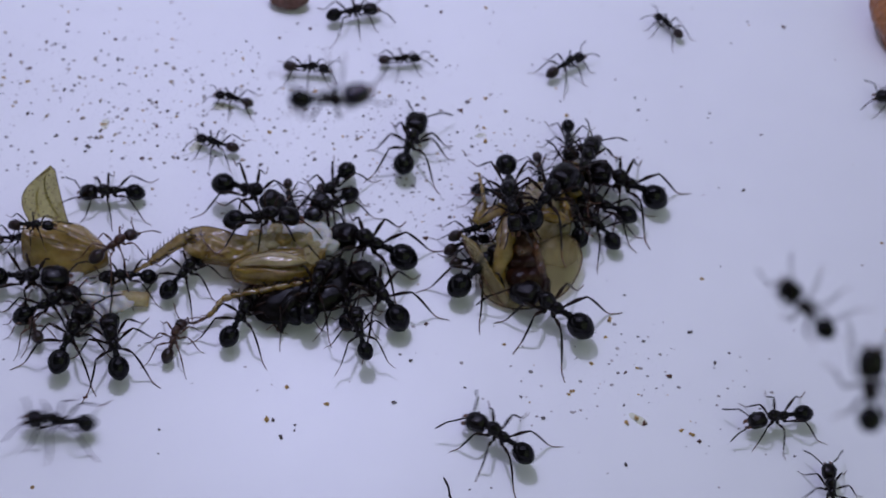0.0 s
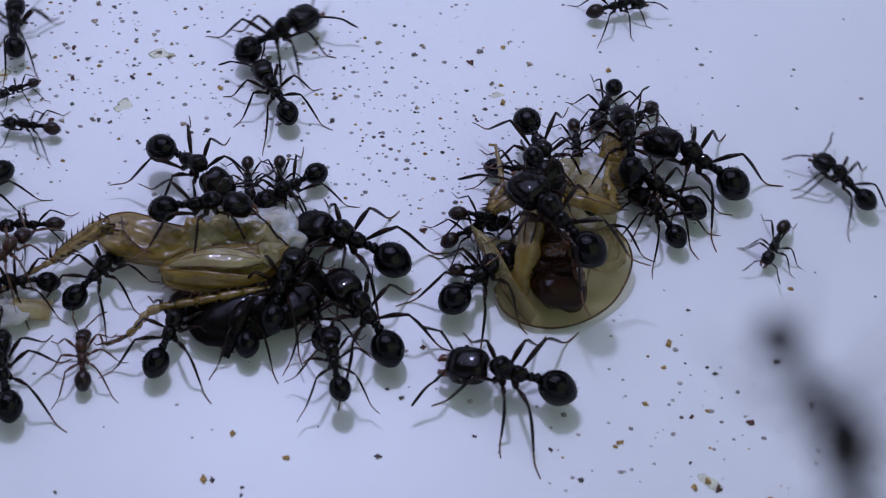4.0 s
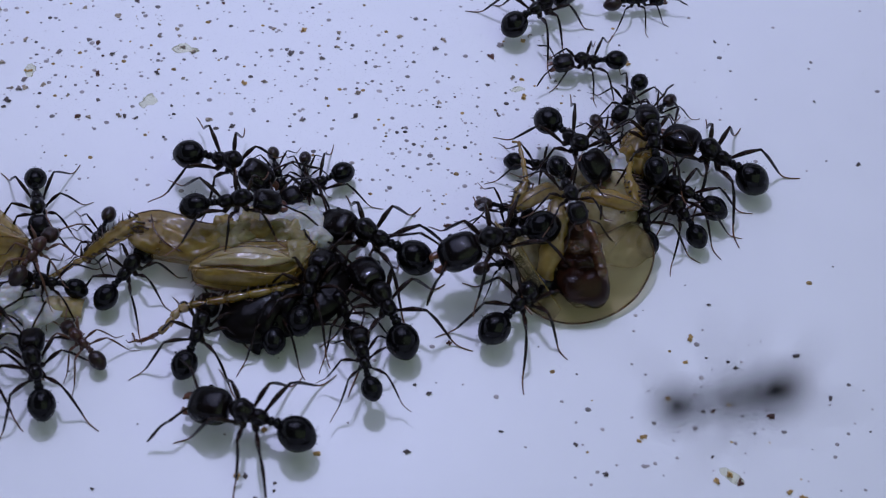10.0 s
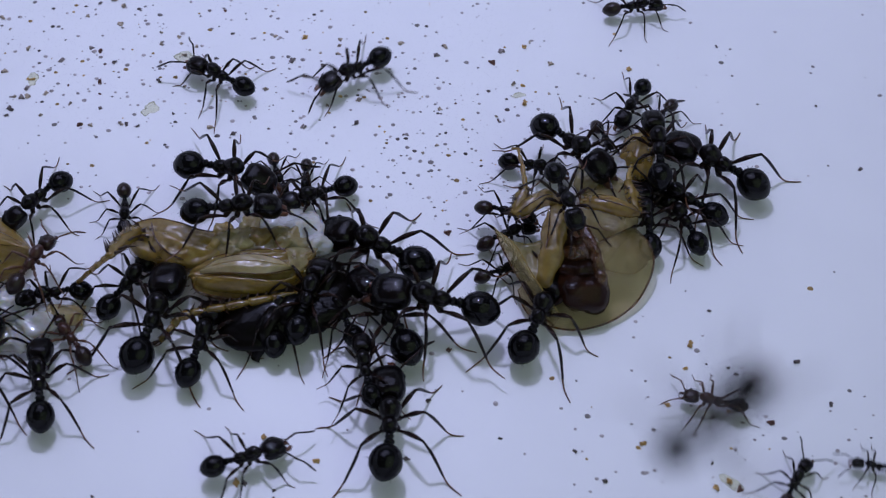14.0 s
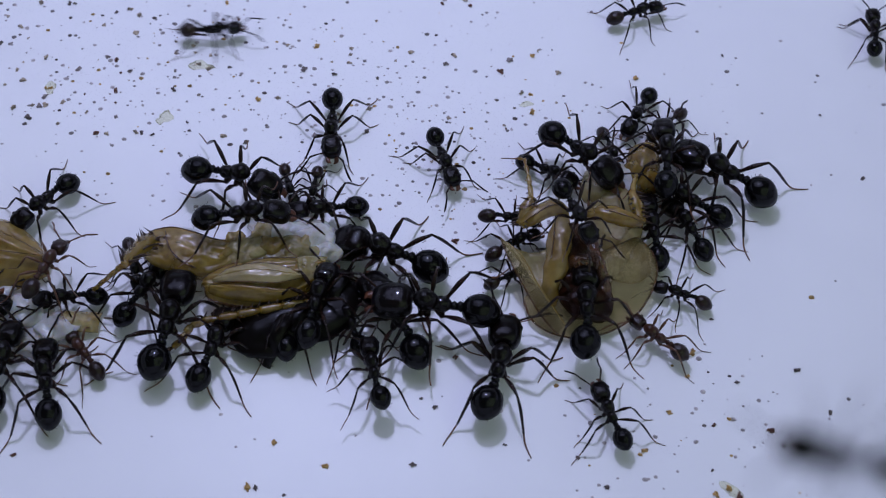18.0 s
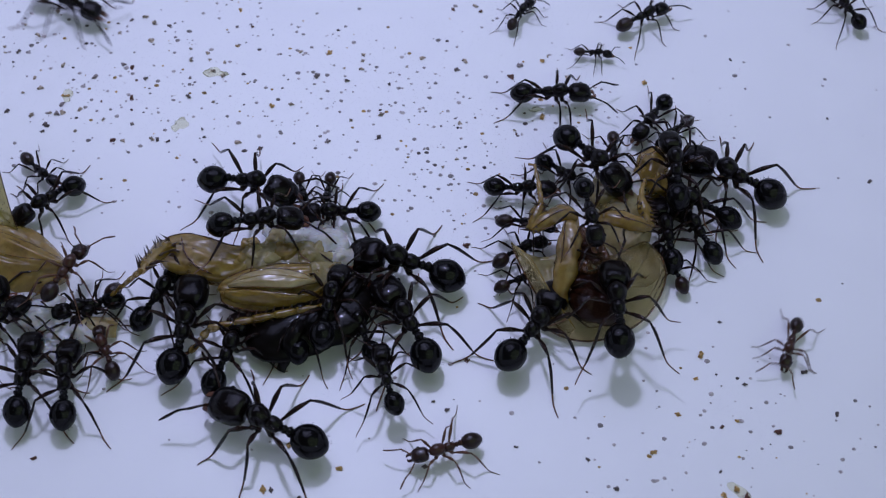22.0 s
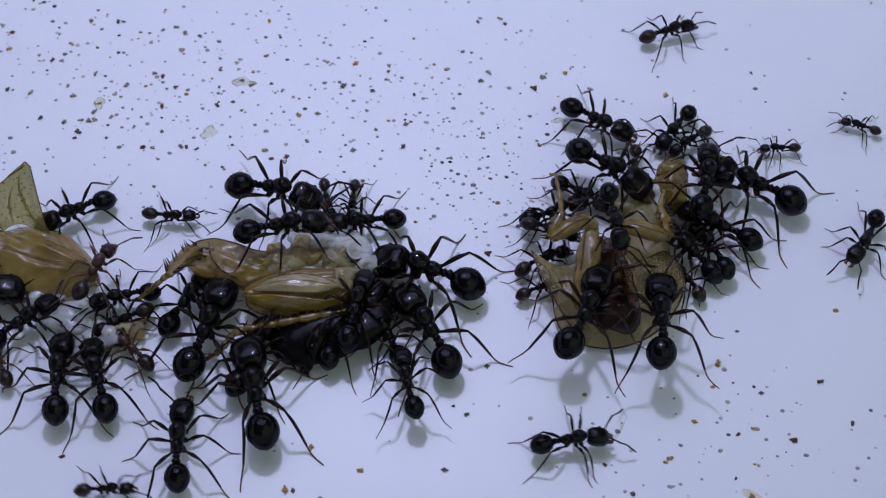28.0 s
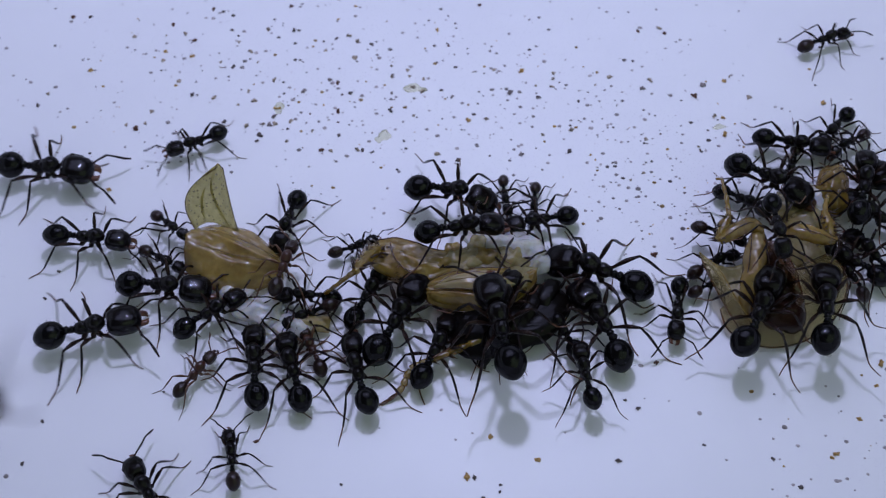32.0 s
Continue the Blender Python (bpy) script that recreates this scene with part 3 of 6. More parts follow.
    for name, mat, lo, hi, label in (("dust", CRUMB_GREY, 0, 1030, "fine grey-brown dust and droppings on the tray floor"), ("sand", CRUMB_DARK, 1030, 1130, "tiny dark grains scattered on the tray floor"),
                                     ("food_bits", CRUMB_ORANGE, 1130, 1250, "tiny orange food bits scattered on the tray floor")):
        me = bpy.data.meshes.new(name)
        me.from_pydata(verts[lo * 8:hi * 8], [], [tuple(k - lo * 8 for k in f) for f in faces[lo * 7:hi * 7]])
        me.materials.append(mat)
        tagged(new(name, me), label, name.replace("_", " "), kind="stuff")
    for i, (x, y, r) in enumerate(((-19.7, 14.1, 0.75), (-21.5, 9.0, 0.8), (-30.3, 11.0, 0.6), (18.5, -16.9, 0.7), (4.6, 12.5, 0.5))):
        bm = bmesh.new()
        rough_blob(bm, (0, 0, 0), (r * MM, r * 0.6 * MM, 0.03 * MM), 0.9, i + 40, 14, 5)
        ob = new("stain", mesh_of(bm, "stain", STAIN))
        ob.matrix_basis = pose(x * MM, y * MM, 0.004 * MM, 0, 0, 50 * i)
        tagged(ob, "dried pale yellow stain on the white floor", "stain", group="stains on the floor")
    # a seed and a lump of food at the far side
    bm = bmesh.new()
    rough_blob(bm, (0, 0, 1.0 * MM), (2.1 * MM, 1.3 * MM, 1.1 * MM), 0.15, 2, 14, 9)
    seed = new("seed", mesh_of(bm, "seed", CRUMB_RED))
    seed.matrix_basis = pose(-15.1 * MM, 28.2 * MM, 0)
    tagged(seed, "red-brown oval seed lying on the floor", "seed")
    bm = bmesh.new()
    rough_blob(bm, (0, 0, 2.2 * MM), (3.6 * MM, 4.4 * MM, 2.6 * MM), 0.35, 3, 16, 10)
    food = new("food_lump", mesh_of(bm, "food_lump", ORANGE_FOOD))
    food.matrix_basis = pose(46.2 * MM, 28.8 * MM, 0)
    tagged(food, "moist orange lump of food on the floor", "food")


def v(*p):
    return [tuple(q * MM for q in w) for w in p]


def rr(*r):
    return [q * MM for q in r]


def spiny(bm, a, b, n, h, r, seed):
    """Spines along the line from a to b, in millimetres, on both of its sides."""
    rnd = random.Random(seed)
    a, b = Vector(a) * MM, Vector(b) * MM
    side = (b - a).normalized().cross(Vector((0, 0, 1)))
    for i in range(n):
        q = a.lerp(b, (i + 0.5) / n)
        s = 1 if i % 2 else -1
        w = (side * s * rnd.uniform(0.5, 1) + Vector((0, 0, rnd.uniform(0.1, 0.8))) + (a - b).normalized() * 0.5).normalized()
        spine(bm, q + w * r * MM * 0.6, q + w * h * MM, 0.12 * MM)


def strip(a_pts, b_pts, bulge, fold=0.0, seed=0):
    """The places of a curved sheet between two edges given in millimetres; it swells by bulge and wrinkles by fold."""
    a_line, b_line = spline(a_pts, [0] * len(a_pts), 8), spline(b_pts, [0] * len(b_pts), 8)

    def on(line, u):
        k = u * (len(line) - 1)
        i = min(int(k), len(line) - 2)
        return line[i][0].lerp(line[i + 1][0], k - i)

    def f(u, w):
        p = on(a_line, u).lerp(on(b_line, u), w)
        p.z += bulge * math.sin(math.pi * w) ** 0.7
        p.z += fold * math.sin(math.pi * min(1, 0.06 + 0.9 * w)) * (noise.noise(Vector((u * 7 + seed, w * 5, seed))) + 0.5 * abs(noise.noise(Vector((u * 17, w * 13 + seed, 2)))))
        return p * MM

    return f


def edge_line(f, w, r, lo=0.0, hi=1.0, n=12):
    """A thin seam along the line w of a sheet."""
    return tube(bmesh.new(), [f(lo + (hi - lo) * k / n, w) for k in range(n + 1)], [r * MM * 0.4] + [r * MM] * (n - 1) + [r * MM * 0.4], 6, 2)


def bumpy_limb(knots, radii, seed):
    """A jointed limb: short swollen pieces from knot to knot."""
    bm = bmesh.new()
    for k, (a, c) in enumerate(zip(knots, knots[1:])):
        a, c, r = Vector(a), Vector(c), radii[k]
        tube(bm, [a * MM, a.lerp(c, 0.55) * MM, c * MM], rr(r * 0.7, r, r * 0.95), 8, 3)
    return crumple(bm, 0.05, 0.5, seed)


def prey_middle():
    """Hind body of a cockroach: spiny legs, nested pale hip plates, a black wet belly."""
    top = new("cockroach_hindbody")
    tagged(top, "torn amber cockroach hind body with spiny legs and black belly", "dead insect")
    bm = bmesh.new()
    rough_blob(bm, v((-10.0, -7.1, 1.1))[0], (4.3 * MM, 2.8 * MM, 1.1 * MM), 0.25, 4, 30, 20, Matrix.Rotation(0.42, 3, "Z"))
    part("belly", crumple(bm, 0.3, 1.0, 2), DARK_GUT, top, "wet black belly plates")
    for i in range(4):
        bm = bmesh.new()
        c = Vector((-7.5 - 1.1 * i, -4.4 - 1.15 * i, 1.5))
        tube(bm, v(c + Vector((0.5, 1.0, -1.6)), c + Vector((0.6, 0.2, 0.3)), c + Vector((0.0, -1.6, 0.5)), c + Vector((-0.6, -2.8, -1.4))), rr(0.5, 0.55, 0.55, 0.35), 10, 6, 0.4)
        part("belly_ring", crumple(bm, 0.15, 0.6, i + 5), DARK_GUT, top)
    bm = bmesh.new()
    tube(bm, v((-17.0, -4.0, 1.6), (-15.4, -3.9, 1.9), (-13.4, -3.2, 2.0), (-11.2, -2.9, 1.9), (-9.4, -2.9, 1.8), (-8.2, -3.2, 1.5)), rr(0.7, 1.15, 1.30, 1.25, 1.0, 0.5), 22, 9, 0.62)
    part("side_body", crumple(bm, 0.42, 1.1, 3), GEL, top, "wrinkled translucent side of the thorax")
    # the outer hip plate with a pale window leaf and a lower leaf set into it
    low_edge = [(-15.9, -6.1, 1.8), (-15.4, -6.9, 1.8), (-13.5, -7.2, 1.7), (-11.4, -7.0, 1.7), (-9.6, -6.3, 1.8), (-8.5, -5.1, 2.0), (-8.1, -4.2, 2.1)]
    outer = strip([(-16.2, -5.9, 1.8), (-15.7, -5.2, 2.2), (-14.2, -4.5, 2.5), (-12.4, -4.0, 2.6), (-10.3, -3.7, 2.5), (-8.9, -3.4, 2.3), (-8.2, -3.5, 2.1)], low_edge, 0.4, 0.34, 3)
    hip = part("hip_plate", sheet(bmesh.new(), outer, 56, 44, 0.3 * MM), PALE, top, "pale translucent hip plate")
    part("rim", crumple(edge_line(outer, 1.0, 0.07), 0.04, 0.4, 8), RUST, hip, "brown rim of the hip plate")
    part("rim", edge_line(outer, 0.0, 0.06, 0.05, 0.85), RUST, hip)
    window = strip([(-15.3, -6.0, 2.75), (-14.2, -5.2, 3.15), (-12.3, -4.75, 3.3), (-10.5, -4.9, 3.2), (-9.6, -5.2, 2.8)], [(-15.3, -6.1, 2.7), (-13.6, -6.15, 3.1), (-12.1, -6.15, 3.2), (-10.9, -6.0, 3.1), (-9.5, -5.3, 2.75)], 0.22, 0.10, 5)
    leaf = part("window_leaf", sheet(bmesh.new(), window, 40, 18, 0.08 * MM), WINDOW, hip, "thin pale pinkish leaf of the hip plate")
    part("seam", edge_line(window, 0.0, 0.032), RUST, leaf, "dark amber seam")
    part("seam", edge_line(window, 1.0, 0.032), RUST, leaf, "dark amber seam")
    part("fold", edge_line(window, 0.42, 0.035, 0.15, 0.9), PALE, leaf, "pale fold")
    lower = strip([(-15.5, -6.2, 2.5), (-13.6, -6.25, 2.9), (-11.8, -6.35, 2.9), (-10.0, -6.2, 2.7), (-8.9, -5.3, 2.5)], [(-15.6, -6.6, 2.1), (-14.2, -7.0, 2.2), (-11.6, -6.95, 2.15), (-9.7, -6.3, 2.2), (-8.7, -5.2, 2.3)], 0.22, 0.10, 7)
    leaf = part("lower_leaf", sheet(bmesh.new(), lower, 40, 14, 0.1 * MM), AMBER, hip, "amber lower leaf of the hip plate")
    part("seam", edge_line(lower, 0.0, 0.035, 0.0, 0.85), RUST, leaf, "dark seam")
    side = strip([(-10.1, -3.75, 2.75), (-9.2, -3.5, 2.6), (-8.1, -3.3, 2.3)], [(-9.7, -5.2, 2.9), (-9.0, -5.3, 2.5), (-8.3, -4.4, 2.2)], 0.12, 0.12, 9)
    part("side_leaf", sheet(bmesh.new(), side, 16, 14, 0.08 * MM), GEL, hip, "grey-olive membrane at the end of the plate")
    bm = bmesh.new()
    rnd = random.Random(77)
    for k in range(16):
        q = outer(0.05 + 0.055 * k, 1.0)
        spine(bm, q, q + Vector((rnd.uniform(-0.3, 0.1), -0.35, rnd.uniform(-0.1, 0.25))) * MM, 0.05 * MM)
    part("spines", bm, SPINE, hip, "fine dark bristles")
    for k, (x, y, z, r) in enumerate(((-13.4, -3.3, 2.55, 0.9), (-11.9, -3.0, 2.5, 0.9), (-10.3, -2.9, 2.4, 0.9), (-14.6, -3.1, 2.5, 0.8), (-12.6, -2.2, 2.2, 0.9))):
        bm = rough_blob(bmesh.new(), v((x, y, z))[0], (1.35 * r * MM, 0.75 * r * MM, 0.42 * r * MM), 0.5, k + 60, 26, 16, Matrix.Rotation(0.4 * k, 3, "Z"))
        part("membrane", crumple(bm, 0.3, 0.6, k), (GEL, PALE)[k % 2], top, "folded pale membrane")
    # fore leg: a broad flat thigh, spread to the side
    thigh_top = [(-13.6, -2.7, 2.3), (-15.6, -2.7, 2.6), (-17.2, -2.3, 2.7), (-18.6, -2.0, 2.6), (-19.8, -2.2, 2.4), (-20.5, -2.6, 2.1)]
    thigh_low = [(-13.9, -4.6, 2.1), (-15.6, -5.2, 2.2), (-17.2, -5.2, 2.3), (-18.6, -5.0, 2.3), (-19.7, -4.6, 2.2), (-20.4, -3.9, 2.0)]
    flank = strip(thigh_top, thigh_low, 0.28, 0.32, 11)
    thigh = part("thigh", sheet(bmesh.new(), flank, 40, 22, 0.9 * MM), AMBER, top, "broad flat amber fore thigh")
    crease = strip([(-19.0, -2.6, 2.95), (-18.5, -3.9, 3.02), (-17.6, -4.7, 2.75), (-16.6, -5.0, 2.45)], [(-18.9, -2.6, 2.95), (-18.4, -3.9, 3.02), (-17.5, -4.7, 2.75), (-16.5, -5.0, 2.45)], 0)
    part("seam", edge_line(crease, 0.5, 0.06), RUST, thigh, "dark crease across the thigh")
    part("seam", edge_line(flank, 0.02, 0.06, 0.1, 0.95), RUST, thigh, "brown upper edge")
    bm = bmesh.new()
    for k in range(15):
        q = Vector((rnd.uniform(-20.3, -18.9), rnd.uniform(-3.9, -2.7), 2.75))
        spine(bm, q * MM, (q + Vector((rnd.uniform(-0.75, -0.3), rnd.uniform(-0.3, 0.3), rnd.uniform(-0.1, 0.3)))) * MM, 0.09 * MM)
    part("spines", bm, SPINE, thigh, "dark spines round the knee")
    knee = Vector(KNEE)
    bm = bmesh.new()
    tube(bm, v((0.4, 0.1, 0.1), (-0.5, -0.35, -0.1), (-2.3, -1.6, -0.75), (-3.1, -2.25, -1.1)), rr(0.50, 0.60, 0.44, 0.26), 12, 5, 0.85)
    shin = part("fore_shin", crumple(bm, 0.12, 0.6, 5), AMBER, top, "amber spiny fore shin", at=Matrix.Translation(knee * MM))
    foot_line = [Vector((-3.1, -1.9, -0.9)) * (k / 5) for k in range(6)]
    foot = part("fore_foot", bumpy_limb(foot_line, [0.22, 0.18, 0.17, 0.16, 0.15], 3), AMBER, shin, "thin jointed fore foot", at=pose(-3.0 * MM, -2.15 * MM, -1.1 * MM))
    bm = bmesh.new()
    spiny(bm, (-0.1, -0.1, 0.1), (-3.2, -2.35, -1.1), 20, 1.25, 0.42, 4)
    part("spines", bm, SPINE, shin, "dark spines")
    # hind thigh, folded under the plate until the ants pull it out, and the hind shin and foot
    bm = tube(bmesh.new(), v((-0.3, 0, 0), (0.9, 0.1, 0.1), (2.4, 0.05, 0.1), (3.7, 0, 0), (4.3, 0, -0.1)), rr(0.45, 0.72, 0.70, 0.52, 0.35), 16, 7, 0.7)
    hind_thigh = part("hind_thigh", crumple(bm, 0.10, 0.9, 6), PALE, top, "amber hind thigh", at=pose(*HIP_FOLDED))
    bm = tube(bmesh.new(), v((0.2, 0.1, 0.45), (1.5, 0.12, 0.58), (3.0, 0.08, 0.5), (4.0, 0, 0.25)), rr(0.02, 0.035, 0.035, 0.02), 6, 4)
    part("seam", bm, RUST, hind_thigh, "brown seam")
    home = Vector(HIND_HOME)
    line = [Vector(q) - home for q in ((-7.9, -6.2, 1.6), (-9.2, -6.75, 2.0), (-10.6, -7.2, 2.1), (-12.0, -7.6, 2.1), (-13.4, -8.0, 2.0), (-14.6, -8.3, 1.9), (-15.6, -8.5, 1.8))]
    hind = part("hind_leg", bumpy_limb(line, [0.24, 0.30, 0.30, 0.29, 0.29, 0.27], 7), AMBER, top, "amber hind shin", at=Matrix.Translation(home * MM))
    line = [Vector(q) - home for q in ((-15.5, -8.5, 1.8), (-16.3, -8.75, 1.6), (-16.65, -9.25, 1.4), (-16.9, -9.7, 1.2), (-17.4, -10.1, 0.9))]
    shank = part("hind_foot", bumpy_limb(line, [0.32, 0.30, 0.27, 0.25], 9), AMBER, hind, "jointed amber hind foot")
    line = [Vector(q) - home for q in ((-17.3, -10.05, 0.9), (-18.0, -10.4, 0.7), (-18.6, -10.6, 0.5), (-18.95, -10.5, 0.4), (-19.2, -10.0, 0.4))]
    bm = bumpy_limb(line, [0.16, 0.12, 0.09, 0.07], 4)
    tube(bm, [(Vector(q) - home) * MM for q in ((-18.9, -10.5, 0.4), (-19.3, -10.7, 0.4), (-19.5, -10.5, 0.35))], rr(0.06, 0.05, 0.02), 6, 2)
    part("claw", bm, RUST, hind, "thin hooked brown claw")
    bm = bmesh.new()
    spiny(bm, Vector((-8.4, -6.4, 1.9)) - home, Vector((-15.8, -8.6, 1.8)) - home, 26, 0.80, 0.30, 9)
    part("spines", bm, SPINE, hind, "dark spines")
    for i, (x, y, z, r) in enumerate(((-11.0, -1.5, 1.5, 1.5), (-9.4, -1.9, 1.7, 1.5), (-8.4, -2.7, 1.8, 1.1), (-12.2, -1.0, 1.3, 1.3), (-9.6, -0.5, 0.9, 1.4))):
        bm = rough_blob(bmesh.new(), v((x, y, z))[0], (1.1 * r * MM, r * 0.8 * MM, r * 0.55 * MM), 0.45, i + 8, 24, 16)
        part("tissue", crumple(bm, 0.3, 0.9, i + 3), FLESH, top, "white wet tissue")
    return {"top": top, "hind": hind, "hind_thigh": hind_thigh, "shin": shin, "foot": foot}


def prey_right():
    """Fore body of a cockroach on its back: translucent neck shield, brown chest, folded legs, head."""
    top = new("cockroach_forebody")
    tagged(top, "torn cockroach fore body with olive translucent shield and brown chest", "dead insect")
    # the neck shield: a shallow dish, rolled up into a blade at one side
    rim = [(5.0, -4.6, 0.9), (5.6, -6.0, 0.6), (6.9, -6.8, 0.4), (8.4, -7.05, 0.35), (9.8, -6.8, 0.35), (11.3, -6.1, 0.4), (12.6, -5.0, 0.6), (13.3, -3.9, 0.9), (13.7, -2.9, 1.2), (13.8, -1.9, 1.6), (13.3, -0.9, 2.1), (12.3, -0.4, 2.4), (11.2, -0.9, 2.4), (10.1, -1.6, 2.2)]
    mid = [(7.4, -3.0, 1.9), (7.6, -3.4, 1.9), (8.0, -3.8, 1.9), (8.6, -4.0, 1.9), (9.2, -4.0, 1.9), (9.8, -3.8, 1.9), (10.2, -3.4, 2.0), (10.4, -3.0, 2.1), (10.5, -2.6, 2.2), (10.4, -2.3, 2.3), (10.3, -2.0, 2.3), (10.1, -1.8, 2.3), (9.9, -1.7, 2.3), (9.7, -1.6, 2.3)]
    dish = strip(rim, mid, 0.35, 0.16, 2)
    shield = part("shield", sheet(bmesh.new(), dish, 72, 20, 0.12 * MM), SHELL, top, "olive translucent neck shield")
    part("shield_rim", edge_line(dish, 0.0, 0.07, n=30), RUST, shield, "thin brown shield rim")
    blade = strip([(3.2, -1.3, 2.9), (3.9, -2.7, 2.5), (4.8, -4.1, 2.0), (5.8, -5.5, 1.4), (6.6, -6.4, 1.0), (7.4, -7.0, 0.6)], [(3.25, -1.3, 2.9), (4.6, -2.4, 2.9), (5.5, -3.9, 2.7), (6.3, -5.1, 2.4), (7.0, -5.9, 2.0), (7.8, -6.7, 1.4)], 0.2, 0.06, 4)
    flap = part("side_flap", sheet(bmesh.new(), blade, 40, 12, 0.1 * MM), SHELL, top, "pale olive shield blade standing up to a point")
    part("flap_edge", edge_line(blade, 0.0, 0.06), RUST, flap, "brown edge")
    part("flap_edge", edge_line(blade, 1.0, 0.05), PALE, flap, "pale edge")
    hollow = strip([(3.3, -1.35, 2.85), (4.6, -1.75, 2.3), (5.7, -1.75, 2.2), (6.9, -1.3, 2.5)], [(4.3, -2.2, 2.7), (5.4, -3.7, 2.1), (6.2, -4.6, 2.0), (7.2, -4.4, 2.3)], -0.3, 0.14, 6)
    part("membrane", sheet(bmesh.new(), hollow, 28, 14, 0.08 * MM), GEL, top, "hollow olive membrane behind the blade")
    wing = strip([(9.9, -1.8, 2.6), (11.2, -1.0, 2.75), (12.3, -0.4, 2.7), (13.2, -0.9, 2.3)], [(9.8, -3.4, 2.5), (11.0, -3.6, 2.3), (12.4, -3.4, 1.9), (13.4, -2.4, 1.6)], 0.25, 0.16, 8)
    flap = part("side_flap", sheet(bmesh.new(), wing, 24, 12, 0.08 * MM), SHELL, top, "speckled olive shield lobe")
    part("flap_edge", edge_line(wing, 0.0, 0.05), RUST, flap, "brown edge")
    # the chest: dark dome, red-brown wedge and two amber columns that run down it
    dome = part("chest", crumple(rough_blob(bmesh.new(), v((9.1, -4.9, 1.7))[0], (1.75 * MM, 1.6 * MM, 1.2 * MM), 0.22, 3, 28, 20), 0.18, 1.0, 2), BROWN_DOME, top, "wet dark brown chest dome")
    for i, (x, y, r, z) in enumerate(((9.0, -3.7, 1.6, 2.1), (8.8, -2.7, 1.35, 2.5), (8.5, -1.7, 1.05, 2.8), (8.3, -0.7, 0.85, 3.0))):
        bm = rough_blob(bmesh.new(), v((x, y, z))[0], (r * MM, 0.75 * MM, 1.0 * MM), 0.2, i + 11, 26, 18)
        part("segment", crumple(bm, 0.25, 0.7, i), (BROWN_DOME, RUST, BROWN_DOME, RUST)[i], top, "wet red-brown body segment")
    bm = tube(bmesh.new(), v((7.2, 0.8, 3.5), (7.15, -0.3, 3.6), (7.1, -1.5, 3.5), (7.0, -3.0, 3.0), (6.7, -4.4, 2.3), (6.9, -5.4, 1.5)), rr(0.45, 0.62, 0.75, 0.80, 0.62, 0.3), 18, 8, 0.8)
    hip = part("hip", crumple(bm, 0.25, 0.8, 4), PALE, top, "translucent amber fore hip")
    bm = tube(bmesh.new(), v((6.75, 0.4, 4.0), (6.7, -1.2, 4.05), (6.6, -2.8, 3.6), (6.4, -4.0, 2.9)), rr(0.03, 0.05, 0.05, 0.02), 6, 4)
    part("seam", bm, RUST, hip, "brown seam")
    bm = tube(bmesh.new(), v((8.7, -0.6, 3.5), (9.2, -1.8, 3.5), (9.8, -3.2, 3.2), (10.25, -4.6, 2.6), (10.4, -5.6, 1.8)), rr(0.25, 0.36, 0.42, 0.36, 0.2), 14, 7)
    part("hip", crumple(bm, 0.2, 0.6, 6), RUST, top, "rust-brown hip")
    part("belly_plate", crumple(rough_blob(bmesh.new(), v((11.0, 1.9, 1.3))[0], (2.0 * MM, 2.7 * MM, 1.0 * MM), 0.2, 5, 30, 20), 0.22, 1.3, 9), GEL, top, "pale translucent belly")
    part("belly_plate", crumple(rough_blob(bmesh.new(), v((10.0, 4.4, 1.2))[0], (1.5 * MM, 1.7 * MM, 0.8 * MM), 0.3, 15, 26, 18), 0.25, 0.9, 3), GEL, top, "pale translucent belly")
    # fore legs: thick thighs, short spiny shins that stand up, jointed feet
    for thigh_pts, thigh_r, shin_pts, shin_r, foot_pts, sd in (
        (((7.5, 0.5, 3.8), (6.5, 0.55, 4.2), (5.4, -0.2, 4.2), (4.5, -0.85, 4.0)), (0.40, 0.62, 0.58, 0.34), ((4.45, -0.85, 3.9), (4.75, 0.2, 4.2), (5.15, 1.1, 4.4)), (0.34, 0.48, 0.30), ((5.1, 1.0, 4.4), (4.95, 1.9, 4.5), (4.8, 2.7, 4.6), (4.6, 3.5, 4.6), (4.5, 4.15, 4.5), (4.1, 4.3, 4.3)), 3),
        (((8.8, 0.6, 3.8), (10.0, 0.4, 4.2), (11.4, 0.05, 4.2), (12.5, 0.0, 3.9)), (0.36, 0.60, 0.62, 0.36), ((12.5, 0.0, 3.8), (12.1, 1.3, 4.0), (11.8, 2.4, 4.2)), (0.36, 0.50, 0.30), ((11.85, 2.3, 4.2), (11.9, 3.0, 4.1), (12.1, 3.7, 3.8), (12.2, 4.3, 3.4)), 6)):
        leg = part("fore_leg", crumple(tube(bmesh.new(), v(*thigh_pts), rr(*thigh_r), 14, 7, 0.8), 0.10, 0.7, sd), AMBER, top, "folded amber fore leg")
        bm = tube(bmesh.new(), v(*[Vector(q) + Vector((0.05, -0.1, r * 0.8)) for q, r in zip(thigh_pts, thigh_r)]), rr(0.02, 0.04, 0.04, 0.02), 6, 4)
        part("seam", bm, RUST, leg, "brown seam")
        part("shin", crumple(tube(bmesh.new(), v(*shin_pts), rr(*shin_r), 12, 6, 0.7), 0.10, 0.5, sd + 1), AMBER, leg)
        part("foot", bumpy_limb(foot_pts, [0.20, 0.17, 0.15, 0.13, 0.08], sd), PALE, leg, "pale jointed foot")
        bm = bmesh.new()
